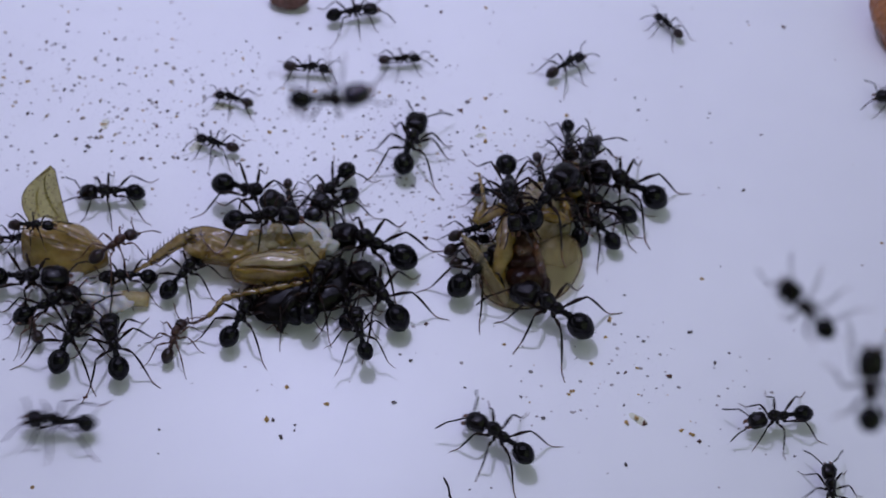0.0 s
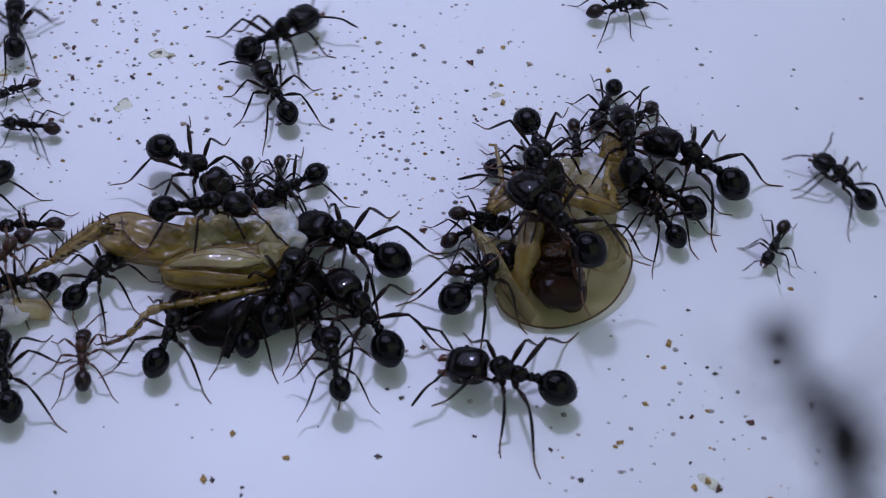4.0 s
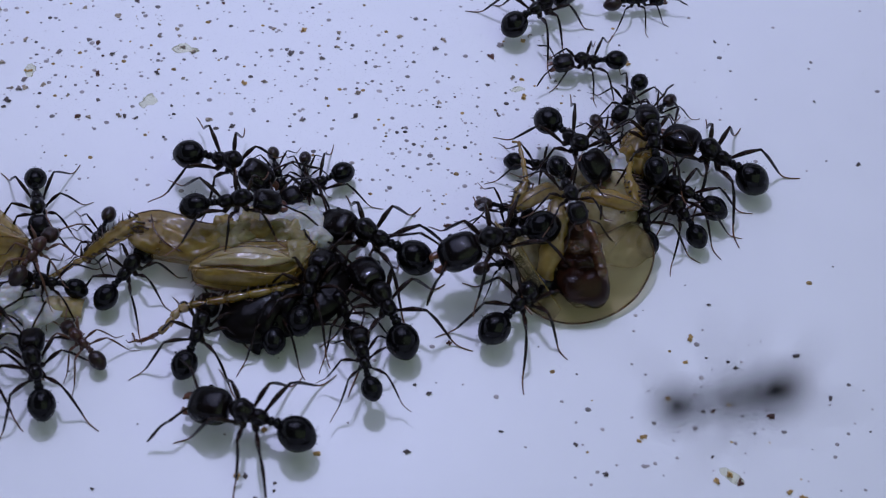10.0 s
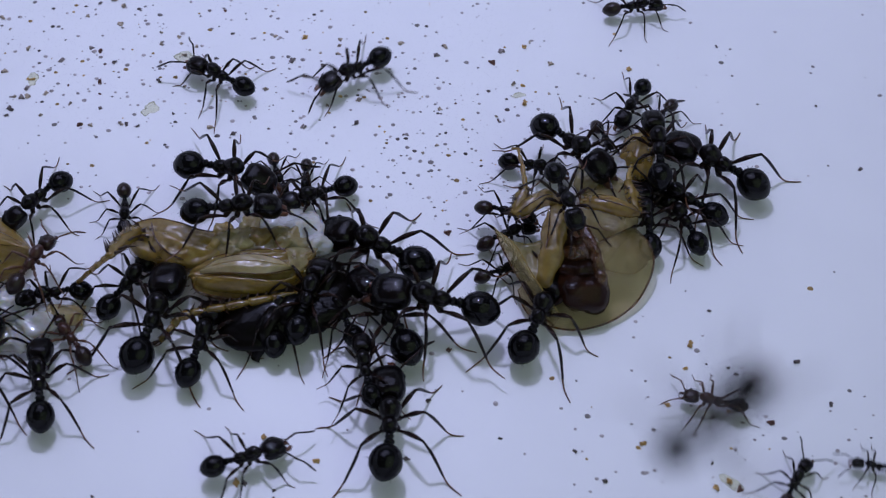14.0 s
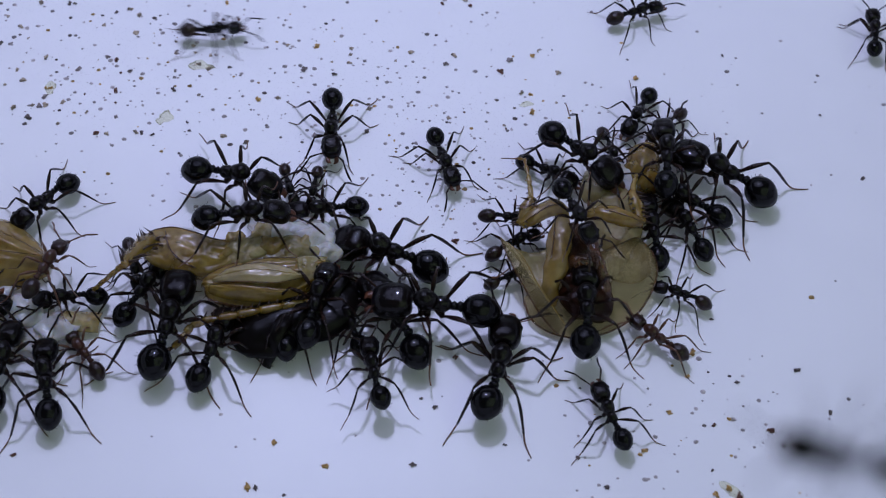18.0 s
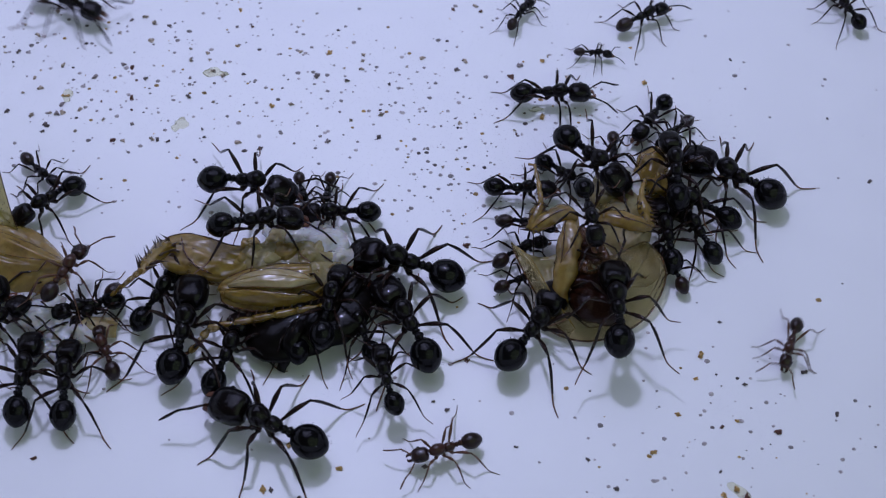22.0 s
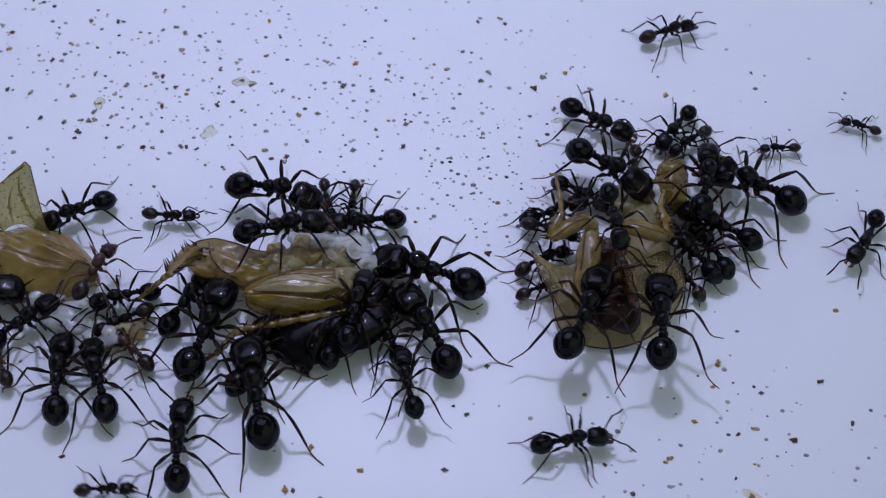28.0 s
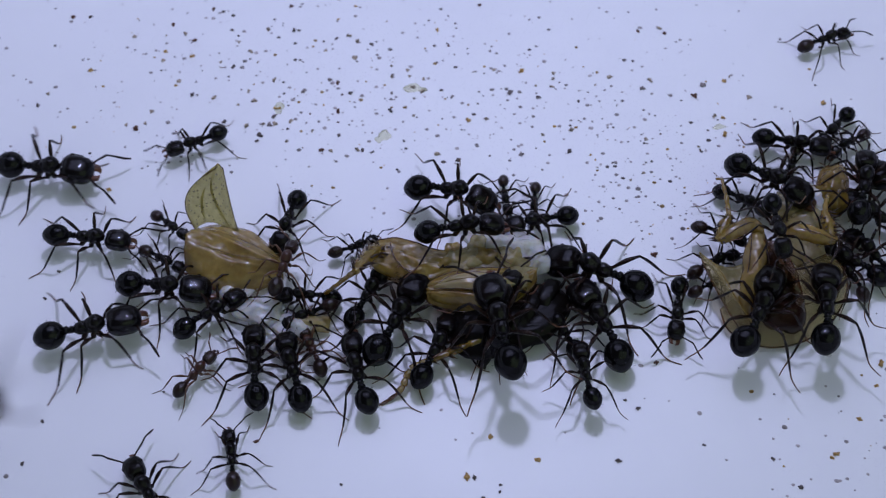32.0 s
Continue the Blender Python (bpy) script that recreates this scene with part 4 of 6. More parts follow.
        spiny(bm, shin_pts[0], shin_pts[2], 16, 0.95, 0.38, sd)
        part("spines", bm, SPINE, leg, "dark spines")
    for i, (x, y, z, rx, ry) in enumerate(((13.0, 6.6, 1.6, 1.1, 1.5), (13.1, 5.0, 1.6, 0.9, 1.0), (12.4, 5.8, 1.5, 0.8, 0.8))):
        bm = rough_blob(bmesh.new(), v((x, y, z))[0], (rx * MM, ry * MM, 1.1 * MM), 0.35, 9 + i, 26, 18)
        part("head_piece", crumple(bm, 0.28, 0.7, i + 2), AMBER, top, "glossy torn amber cockroach head")
    part("tissue", crumple(rough_blob(bmesh.new(), v((11.3, 5.0, 1.3))[0], (1.5 * MM, 1.6 * MM, 0.8 * MM), 0.5, 19, 24, 16), 0.3, 0.7, 5), FLESH, top, "white wet tissue")
    return top


def prey_left():
    """A leg base plate and a standing piece of wing with white tissue."""
    top = new("cockroach_wing_base")
    tagged(top, "amber cockroach plate with a standing speckled olive wing stub", "dead insect")

    def plate(a, b):
        x = -34.0 + 7.3 * a
        half = 2.7 * math.sin(math.pi * min(1, 0.18 + 0.80 * a)) ** 0.8 + 0.15
        y = -3.6 - 1.0 * a + (b - 0.5) * 2 * half
        z = 0.5 + 2.3 * math.sin(math.pi * (0.08 + 0.84 * b)) * (1 - 0.35 * a)
        z += 0.22 * noise.noise(Vector((a * 4, b * 6, 2))) + 0.07 * noise.noise(Vector((a * 12, b * 10, 5)))
        for mid, lean, wide, high in ((0.62, -0.30, 0.045, 0.20), (0.40, -0.10, 0.03, -0.14), (0.80, -0.20, 0.03, -0.14)):
            z += high * math.sin(math.pi * a) * math.exp(-((b - mid - lean * (a - 0.4)) / wide) ** 2)
        return Vector((x, y, z)) * MM

    part("plate", sheet(bmesh.new(), plate, 48, 56, 0.5 * MM), PALE, top, "domed amber plate with long folds")
    bm = bmesh.new()
    for k, w in ((0.42, 0.7), (0.74, 0.6)):
        tube(bm, [Vector(plate(0.12 + 0.2 * i, k - 0.06 * i * (k - 0.5))) + Vector((0, 0, 0.02 * MM)) for i in range(5)], [0.03 * MM * w] * 5, 6, 3)
    part("vein", bm, RUST, top, "brown veins")

    def wing(a, c):
        """Rises from the plate, bulges to one side, and is cut off narrow at its top."""
        left = -33.9 - 0.95 * math.sin(math.pi * min(1, a * 0.95)) + 1.75 * a ** 2.6
        right = -30.5 - 1.2 * a ** 0.8
        return Vector((left + (right - left) * c, -2.1 + 3.0 * a + 0.7 * math.sin(math.pi * c) * (1 - 0.5 * a), 1.6 + 3.7 * a + 0.35 * math.sin(2.2 * math.pi * c))) * MM

    part("wing_stub", sheet(bmesh.new(), wing, 16, 8, 0.12 * MM), WING, top, "speckled olive wing stub standing up")
    for a0, c0, a1, c1 in ((0.05, 0.75, 0.85, 0.42), (0.05, 0.25, 0.6, 0.40)):
        bm = tube(bmesh.new(), [wing(a0 + (a1 - a0) * i / 6, c0 + (c1 - c0) * i / 6) for i in range(7)], [0.03 * MM] + [0.10 * MM] * 4 + [0.06 * MM, 0.02 * MM], 8, 3, 0.4)
        part("wing_fold", bm, WING, top, "thick dark fold of the wing")
    bm = bmesh.new()
    tube(bm, [wing(i / 8, 0.0) for i in range(9)], [0.035 * MM] * 9, 6, 2)
    tube(bm, [wing(1.0, i / 4) for i in range(5)], [0.035 * MM] * 5, 6, 2)
    tube(bm, [wing(i / 8, 1.0) for i in range(9)], [0.035 * MM] * 9, 6, 2)
    part("wing_rim", bm, RUST, top, "brown wing edge")
    for i, (x, y, z, r) in enumerate(((-30.2, -6.9, 0.7, 1.0), (-27.6, -8.1, 0.7, 1.3), (-25.4, -9.2, 0.7, 1.2), (-31.8, -6.0, 0.8, 0.9), (-26.6, -10.4, 0.5, 1.1))):
        part("tissue", rough_blob(bmesh.new(), v((x, y, z))[0], (r * 1.25 * MM, r * 1.0 * MM, r * 0.5 * MM), 0.8, i + 28, 20, 14), FLESH, top, "white wet tissue")

    def chip(a, b):
        p = Vector((-25.0, -8.9, 1.2)).lerp(Vector((-22.8, -8.4, 0.4)), a)
        return (p + Vector((0.2, 1.5 * (b - 0.5), 0.3 * math.sin(3.14 * b)))) * MM

    part("wing_chip", sheet(bmesh.new(), chip, 6, 5, 0.1 * MM), WINDOW, top, "small pale tan wing chip")
    return top


KNEE = (-20.0, -3.1, 2.4)
HIND_HOME = (-11.4, -7.0, 1.9)
HIP_FOLDED = (-15.3 * MM, -5.4 * MM, 1.0 * MM, 0, 0, -14)
crumbs()
MIDDLE = prey_middle()
prey_right()
prey_left()


def motions():
    """What moves: every ant in its turn, and the leg that the ants tug at."""
    go(ant(8.7, "major", "large glossy black big-headed ant beside cockroach remains", True, 1), [(0, -4.3, -2.3, 0, 158), (2, -4.3, -2.3, 0, 157), (4, -4.3, -2.5, 0, 156), (7, -4.4, -2.6, 0, 157), (10, -4.5, -2.6, 0, 156), (13, -4.4, -2.6, 0, 157), (17, -4.3, -2.3, 0, 160), (20, -3.8, -2.6, 0, 165), (23, -3.8, -2.8, 0, 164), (28, -3.8, -2.8, 0, 163), (30, -3.8, -2.8, 0, 163), (32, -3.8, -2.9, 0, 161)])
    go(ant(7.4, "major", "large glossy black big-headed ant beside cockroach remains", True, 2), [(0, -15.4, 2.1, 1, -17), (4, -15.3, 2.2, 1, -30), (13, -14.8, 2.2, 1, -7), (20, -15.4, 2.6, 1, -7), (23, -15.1, 2.4, 1, -3), (28, -15.2, 2.5, 1, -4), (31, -15.1, 2.5, 1, -5), (32, -15.1, 2.5, 1, -4)])
    go(ant(6.9, "media", "glossy black ant with dark red jaws on top of cockroach remains", True, 3), [(0, -13.7, -2.1, 3, 11), (4, -13.8, -2.5, 3, 11), (13, -13.7, -2.2, 3, 11), (20, -13.9, -1.8, 3, 13), (23, -13.9, -1.9, 3, 13), (28, -13.9, -1.8, 3, 17), (32, -13.9, -1.9, 3, 16)])
    go(ant(6, "media", "glossy black ant with dark red jaws beside cockroach remains", True, 4), [(0, -8.2, 2.2, 0, -139), (4, -8.7, 1.9, 0, -139), (13, -8.7, 1.7, 0, -152), (20, -8.7, 1, 0, -173), (23, -8.8, 1.4, 0, -174), (28, -8.6, 1.2, 0, -170), (32, -8.3, 1.4, 0, -162)])
    go(ant(3.8, "minor", "small slender black ant beside cockroach remains", True, 5), [(0, -12.2, 3.4, 0, -75), (4, -11.8, 2.8, 0, -78), (13, -11.7, 3.5, 0, -68), (20, -11.7, 3.2, 0, -68), (23, -11.6, 3.1, 0, -69), (28, -11.7, 3.2, 0, -71), (32, -11.3, 3.8, 0, -76)])
    go(ant(3.8, "minor", "small slender black ant beside cockroach remains", True, 6), [(0, -9.6, 3.1, 0, -96), (4, -9.7, 3.1, 0, -83), (13, -9.7, 3.1, 0, -85), (20, -9.9, 3.3, 0, -94), (23, -9.8, 3.2, 0, -89), (28, -9.8, 3.3, 0, -88), (32, -9, 3.4, 0, -88)])
    go(ant(8.05, "major", "large glossy black big-headed ant beside cockroach remains", True, 7), [(0, -3.2, -7.3, 0, 129), (1, -3.2, -7.3, 0, 128), (2, -1.5, -8.1, 0, 133), (3, -2.7, -8, 0, 127), (4, -2.9, -7.9, 0, 128), (7, -3.4, -7.5, 0, 124), (10, -3.4, -7.5, 0, 121), (13, -3.3, -7.5, 0, 124), (17, -3.2, -7.3, 0, 126), (20, -3.2, -7.2, 0, 124), (23, -3.3, -7.2, 0, 124), (28, -3.3, -7.3, 0, 125), (32, -3.2, -7.1, 0, 122)])
    go(ant(5.6, "media", "glossy black ant with dark red jaws beside cockroach remains", True, 8), [(0, -6, -8, 0, 92), (4, -6.1, -7.8, 0, 107), (7, -6.1, -8, 0, 109), (13, -6.2, -7.4, 0, 118), (20, -6.2, -7.6, 0, 112), (23, -6.4, -7.7, 0, 117), (28, -6.1, -7.7, 0, 120), (32, -6, -7.6, 0, 123)])
    go(ant(5.4, "media", "glossy black ant with dark red jaws beside cockroach remains", True, 9), [(0, -4.6, -11.5, 1, 107), (4, -4.5, -11.7, 1, 105), (7, -4.5, -11.9, 1, 108), (13, -4.3, -11.9, 1, 105), (20, -4.3, -11.4, 1, 108), (23, -4.3, -11.8, 1, 109), (28, -4.3, -11.7, 1, 108), (32, -4.1, -11.5, 1, 107)])
    go(ant(6.2, "media", "glossy black ant with dark red jaws beside cockroach remains", True, 10), [(0, -11.3, -7.9, 0, 120), (4, -10.1, -8.2, 0, 92), (7, -10.4, -8.3, 0, 94), (13, -10.2, -8, 0, 90), (20, -10.3, -7.6, 0, 93), (23, -10.4, -7.6, 0, 91), (28, -9.8, -7.7, 0, 90), (29, -8.9, -8.1, 0, 69), (30, -9, -8.3, 0, 85), (31, -8.9, -7.6, 0, 88), (32, -10.7, -7.3, 0, 87)])
    go(ant(6.6, "media", "glossy black ant with dark red jaws beside cockroach remains", True, 11), [(0, -14.5, -10.1, 0, 72), (4, -14.7, -10, 0, 78), (7, -15, -10.3, 0, 82), (10, -14.9, -10.3, 0, 79), (13, -14.7, -10.3, 0, 80), (20, -14.8, -10.2, 0, 77), (23, -14.8, -10.3, 0, 77), (29, -14.8, -10.2, 0, 74), (30, -15, -10.3, 0, 77), (31, -14.8, -10.4, 0, 77), (32, -14.6, -10.3, 0, 73)])
    go(ant(6.11, "media", "glossy black ant with dark red jaws beside cockroach remains", True, 12), [(0, -19.9, -6.1, 0, 59), (2, -20, -6.1, 0, 58), (4, -20, -6.1, 0, 59), (7, -20, -6, 0, 60), (10, -20.1, -6.2, 0, 62), (13, -20, -6.3, 0, 63), (17, -20, -6.3, 0, 64), (20, -20, -6.2, 0, 67), (23, -20.1, -6.2, 0, 66), (28, -20, -6.4, 0, 67), (29, -20, -6.4, 0, 68), (30, -20.1, -6.3, 0, 71), (31, -20.1, -6.3, 0, 68), (32, -20.1, -6.3, 0, 71)])
    go(ant(8.31, "major", "large glossy black big-headed ant walking on the tray floor", False, 13), [(0, 11.3, -7.7, 0, 147), (1, 10.9, -7.9, 0, 152), (2, 10.8, -8, 0, 157), (3, 10.2, -8.7, 0, 168), (4, 6.3, -11.5, 0, 169), (4.5, 4.8, -12.2, 0, 169), (6.5, 3.3, -12.6, 0, 145), (7, 3.3, -12.7, 0, 145), (8, 1.2, -14.2, 0, 168), (9, -6.1, -15.1, 0, 163), (10, -10.7, -16, 0, 165), (11, -17.3, -13.7, 0, 124), (12, -17.9, -10.2, 0, 87), (13, -17.7, -9.1, 0, 80), (14, -17.8, -9, 0, 80), (17, -17.8, -8.9, 0, 82), (20, -17.8, -9, 0, 89), (23, -17.9, -8.8, 0, 86), (28, -18.1, -8.7, 0, 79), (29, -18.1, -8.5, 0, 79), (30, -18.2, -8.5, 0, 81), (31, -18.1, -8.5, 0, 81), (32, -17.6, -8.3, 0, 71)])
    go(ant(8.49, "major", "large glossy black big-headed ant walking on the tray floor", False, 14), [(0, 10.5, 1.7, 3, 58), (2, 9.4, 1, 3, 60), (4, 8.5, -2.5, 4, 130), (7, 6, -2.6, 3.5, 186), (8, 4.1, -2.7, 2.5, 187), (9, 3.7, -2.6, 2.5, 181), (10, 3.6, -3.3, 2, 202), (11, 1.6, -6.6, 1.5, 221), (12, 1, -6.9, 1, 183), (13, 0.7, -7.4, 1, 184), (14, -0.3, -7, 1, 170), (17, 0.1, -6.4, 1, 173), (18, -0.7, -6.8, 1, 175), (18.5, -0.9, -7.9, 0.5, 175), (19, -1, -9.6, 0, 211), (19.5, -3.2, -12.6, 0, 178), (20, -7.1, -14.6, 0, 182), (21, -11.4, -15.4, 0, 166), (22, -11.4, -15.3, 0, 157), (23, -11.3, -15.6, 0, 163), (24, -11.6, -14.3, 0, 135), (25, -12.1, -14, 0, 127), (28, -14.1, -13.1, 0, 107), (29, -12.1, -14.4, 1, 93), (30, -11.4, -12.5, 1, 83), (31, -10.5, -11, 2, 105), (32, -10.1, -9.8, 3, 108)])
    go(ant(8.34, "major", "large glossy black big-headed ant beside cockroach remains", True, 15), [(0, 17.8, 6.2, 0, 154), (2, 17.9, 6, 0, 151), (4, 18.4, 6.2, 0, 145), (13, 18.3, 6, 0, 149), (20, 18.7, 6.2, 0, 150), (23, 18.7, 6.2, 0, 154), (28, 18.8, 6.5, 0, 156), (29, 19, 6.6, 0, 151), (30, 19, 6.6, 0, 152), (31, 18.6, 6.7, 0, 156)])
    go(ant(5, "media", "glossy black ant with dark red jaws beside cockroach remains", True, 16), [(0, 12.7, 11.7, 0, -87), (4, 12.3, 11.5, 0, -108), (13, 12.7, 11.6, 0, -114), (20, 12.8, 11.7, 0, -114), (23, 13.2, 11.6, 0, -122), (28, 13.3, 11.8, 0, -121), (29, 13.4, 11.8, 0, -119), (30, 13.5, 12.1, 0, -122), (31, 13.5, 12.6, 0, -128), (32, 13.3, 12.4, 0, -122)])
    go(ant(4.2, "minor", "small slender black ant beside cockroach remains", True, 17), [(0, 14.3, 11.1, 0, -139), (4, 14.5, 10.6, 0, -138), (13, 14.6, 10.6, 0, -128), (20, 14.8, 10.9, 0, -138), (23, 14.6, 10.4, 0, -132), (28, 14.4, 10.8, 0, -141), (30, 14.9, 10.7, 0, -133), (32, 14.4, 11.2, 0, -142)])
    go(ant(7.3, "major", "large glossy black big-headed ant beside cockroach remains", True, 18), [(0, 7.3, 4.2, 1.5, -81), (3, 7.2, 5.5, 1.5, -73), (4, 7.5, 5.4, 1.5, -69), (8, 8.2, 5.5, 1.5, -55), (13, 8.3, 5.8, 1.5, -38), (20, 8.5, 6.2, 1.5, -36), (23, 8.6, 6.1, 1.5, -44), (28, 8.3, 6.3, 1.5, -29), (29, 8.1, 6.1, 1.5, -30), (30, 8.2, 5.9, 1.5, -25), (31, 8.1, 5.5, 1.5, -30), (32, 8.1, 5.7, 1.5, -23)])
    go(ant(5.46, "media", "glossy black ant with dark red jaws on top of cockroach remains", True, 19), [(0, 7.3, -0.5, 5, -79), (4, 7.3, 0.2, 5, -75), (7, 7.7, -0.7, 5, -67), (13, 7.4, -0.6, 5, -69), (17, 7.8, -0.9, 5, -60), (20, 7.9, -0.8, 5, -66), (23, 8.3, -0.4, 5, -79), (28, 8.5, -0.1, 5, -76), (29, 8.6, -0.2, 5, -85), (30, 8.5, 0.1, 5, -86), (31, 8.5, -0.2, 5, -80), (32, 8.2, -0.6, 5, -77)])
    go(ant(4.1, "minor", "small slender black ant beside cockroach remains", True, 20), [(0, 10.1, 8.2, 0, -83), (4, 10.2, 8.1, 0, -87), (13, 10.8, 8.1, 0, -67), (20, 10.6, 8.4, 0, -75), (23, 10.2, 8.2, 0, -97), (28, 10.3, 8.1, 0, -96), (32, 10.1, 8.8, 0, -105)])
    go(ant(4.4, "minor", "small slender black ant beside cockroach remains", True, 21), [(0, 4.1, -0.2, 1, 24), (4, 3.9, 0.1, 1, -10), (13, 4, 0.7, 1, -12), (20, 3.7, 1.1, 1, -2), (23, 4.4, 1, 1, -7), (28, 4.4, 1.3, 1, -14), (32, 4.7, 1.2, 1, -17)])
    go(ant(4.5, "minor", "small slender black ant beside cockroach remains", True, 22), [(0, 3.8, -0.9, 0, 25), (4, 3.3, -0.4, 0, 28), (13, 4.1, -0.4, 0, 27), (20, 4.1, -0.4, 0, 35), (23, 3.8, -0.7, 0, 32), (28, 4, -0.7, 0, 32), (29, 3.8, -0.7, 0, 43), (30, 4.2, -0.6, 0, 34), (31, 4.2, -0.8, 0, 33), (32, 4.4, -0.8, 0, 33)])
    go(ant(4, "minor", "small slender black ant beside cockroach remains", True, 23), [(0, 4.3, -2.7, 0, 9), (4, 3.9, -3.2, 0, 9), (13, 3.9, -3.2, 0, 22), (20, 4.1, -2.9, 0, 27), (23, 4, -2.9, 0, 25), (28, 4.1, -2.9, 0, 26), (29, 4.1, -2.7, 0, 29), (30, 4.3, -2.9, 0, 29), (31, 4.2, -3, 0, 29), (32, 4.4, -2.6, 0, 29)])
    go(ant(7.68, "major", "large glossy black big-headed ant beside cockroach remains", True, 24), [(0, 5.1, -3.9, 0, 52), (4, 4.3, -4.2, 0, 51), (7, 4.5, -5.5, 0, 53), (8, 5.2, -6.2, 0, 53), (9, 5.3, -6.2, 0, 55), (10, 5.2, -6.5, 0, 54), (11, 6.1, -7.1, 0, 63), (12, 6.2, -7, 0, 68), (13, 6.2, -6.9, 0, 69), (14, 6.4, -6.8, 0, 72), (17, 8.5, -5.8, 1, 92), (18, 9, -5.9, 1, 93), (19, 9.2, -5.1, 0, 96), (20, 9.5, -6.2, 2, 98), (21, 9.8, -6.2, 2, 100), (22, 10.3, -6, 2, 97), (23, 11.3, -6.3, 2, 88), (24, 11.7, -6.7, 2, 93), (25, 12.5, -6.6, 2, 96), (28, 12, -6.2, 2, 94), (29, 11.9, -5.9, 2, 93), (30, 11.7, -5.5, 2, 91), (31, 11.8, -5.5, 2, 91), (32, 11.9, -5.2, 2, 92)])
    go(ant(7.91, "major", "large glossy black big-headed ant walking on the tray floor", False, 25), [(11, 4.1, -30.6, 0, 82), (11.5, -0.4, -17.3, 0, 112), (12, -1.5, -15.6, 0, 105), (13, -1.4, -14.6, 0, 85), (14, -2.5, -15.1, 0, 93), (14.5, 2.9, -13.8, 0, 48), (16.5, 4.1, -13, 0, 60), (17, 4.7, -12.5, 0, 67), (18, 3.6, -10.3, 0, 80), (19, 3.9, -8, 0, 79), (20, 4.4, -7.1, 0, 72), (21, 5.2, -6.7, 0, 64), (22, 5.1, -7, 0, 60), (23, 5.7, -6.3, 1.5, 67), (24, 6.8, -5.9, 1.5, 70), (25, 7, -5.7, 1.5, 69), (28, 7.1, -6, 1.5, 71), (29, 7.2, -5.9, 1.5, 70), (30, 7.3, -5.7, 1.5, 70), (31, 7.1, -5.8, 1.5, 69), (32, 7.5, -5.9, 1.5, 72)])
    go(ant(6.7, "media", "glossy black ant with dark red jaws beside cockroach remains", True, 26), [(0, 15.7, 3.9, 0, 156), (4, 16, 3.7, 0, 148), (13, 16, 3.1, 0, 150), (20, 16.2, 4, 0, 148), (23, 16.2, 3.8, 0, 152), (28, 16.3, 2.9, 0, 155), (30, 15.7, 3.5, 0, 156), (31, 16.1, 4.1, 0, 146)])
    go(ant(5.8, "media", "glossy black ant with dark red jaws beside cockroach remains", True, 27), [(0, 15.3, 1.7, 0, 130), (4, 15.7, 1.9, 0, 125), (13, 15.9, 1.5, 0, 119), (20, 16.1, 1.8, 0, 120), (23, 16.1, 1.7, 0, 122), (28, 15.7, 1.3, 0, 121), (29, 15.5, 1.3, 0, 121), (30, 15.6, 1.1, 0, 130), (31, 15.7, 0.9, 0, 128)])
    go(ant(6.3, "media", "glossy black ant with dark red jaws beside cockroach remains", True, 28), [(0, 13.1, 2.4, 0, 106), (2, 12.9, 2.8, 0, 100), (4, 11.3, 0.8, 0, 120), (7, 13.4, 1, 0, 99), (9, 13.2, 1, 0, 98), (13, 13.4, 1.4, 0, 96), (20, 13.7, 1.1, 0, 101), (23, 14.2, 1.3, 0, 100), (25, 14.7, 0.6, 0, 128), (28, 14.3, 0.7, 0, 135), (30, 13.7, 0.8, 0, 164), (32, 14.2, 0.1, 0, 153)])
    go(ant(6.8, "media", "glossy black ant with dark red jaws on top of cockroach remains", True, 29), [(0, 13.9, 7, 2, 69), (4, 13.4, 6.1, 2, 95), (13, 13.9, 5.8, 2, 94), (20, 14.3, 6.1, 2, 89), (23, 14.3, 5.1, 2, 97), (28, 15.1, 5.4, 2, 82), (30, 14.4, 5.9, 2, 78), (32, 14.8, 5.4, 2, 81)])
    go(ant(4.81, "brown", "small red-brown ant walking on the tray floor", False, 30), [(14.5, 42.3, -28, 0, 164), (16.5, 13.3, -8, 0, 131), (17, 13.2, -7.6, 0, 137), (18, 13.9, -7, 0, 146), (19, 13.8, -6.3, 0, 171), (19.5, 9.4, -10.4, 0, 210), (20, 3, -14.3, 0, 183), (21, 1.3, -13.5, 0, 142), (22, -0.1, -15.8, 0, 204), (22.6, -1.2, -17.8, 0, 213), (23.2, -7.8, -24.9, 0, 206)])
    go(ant(4.3, "minor", "small slender black ant beside cockroach remains", True, 31), [(14.9, 44.3, -10, 0, 162), (15.8, 20.2, -4.8, 0, 163), (16.5, 15.6, -3.4, 0, 145), (18, 15.6, -3.5, 0, 164), (19, 15.2, -3.5, 0, 177), (20, 15.1, -4, 0, 182), (21, 15.1, -3.1, 0, 142), (22, 14.3, -1.2, 0, 122), (23, 14.3, -1.3, 0, 124), (28, 14, -1.3, 0, 132), (29, 14.1, -0.7, 0, 123), (31, 14.3, -1, 0, 123)])
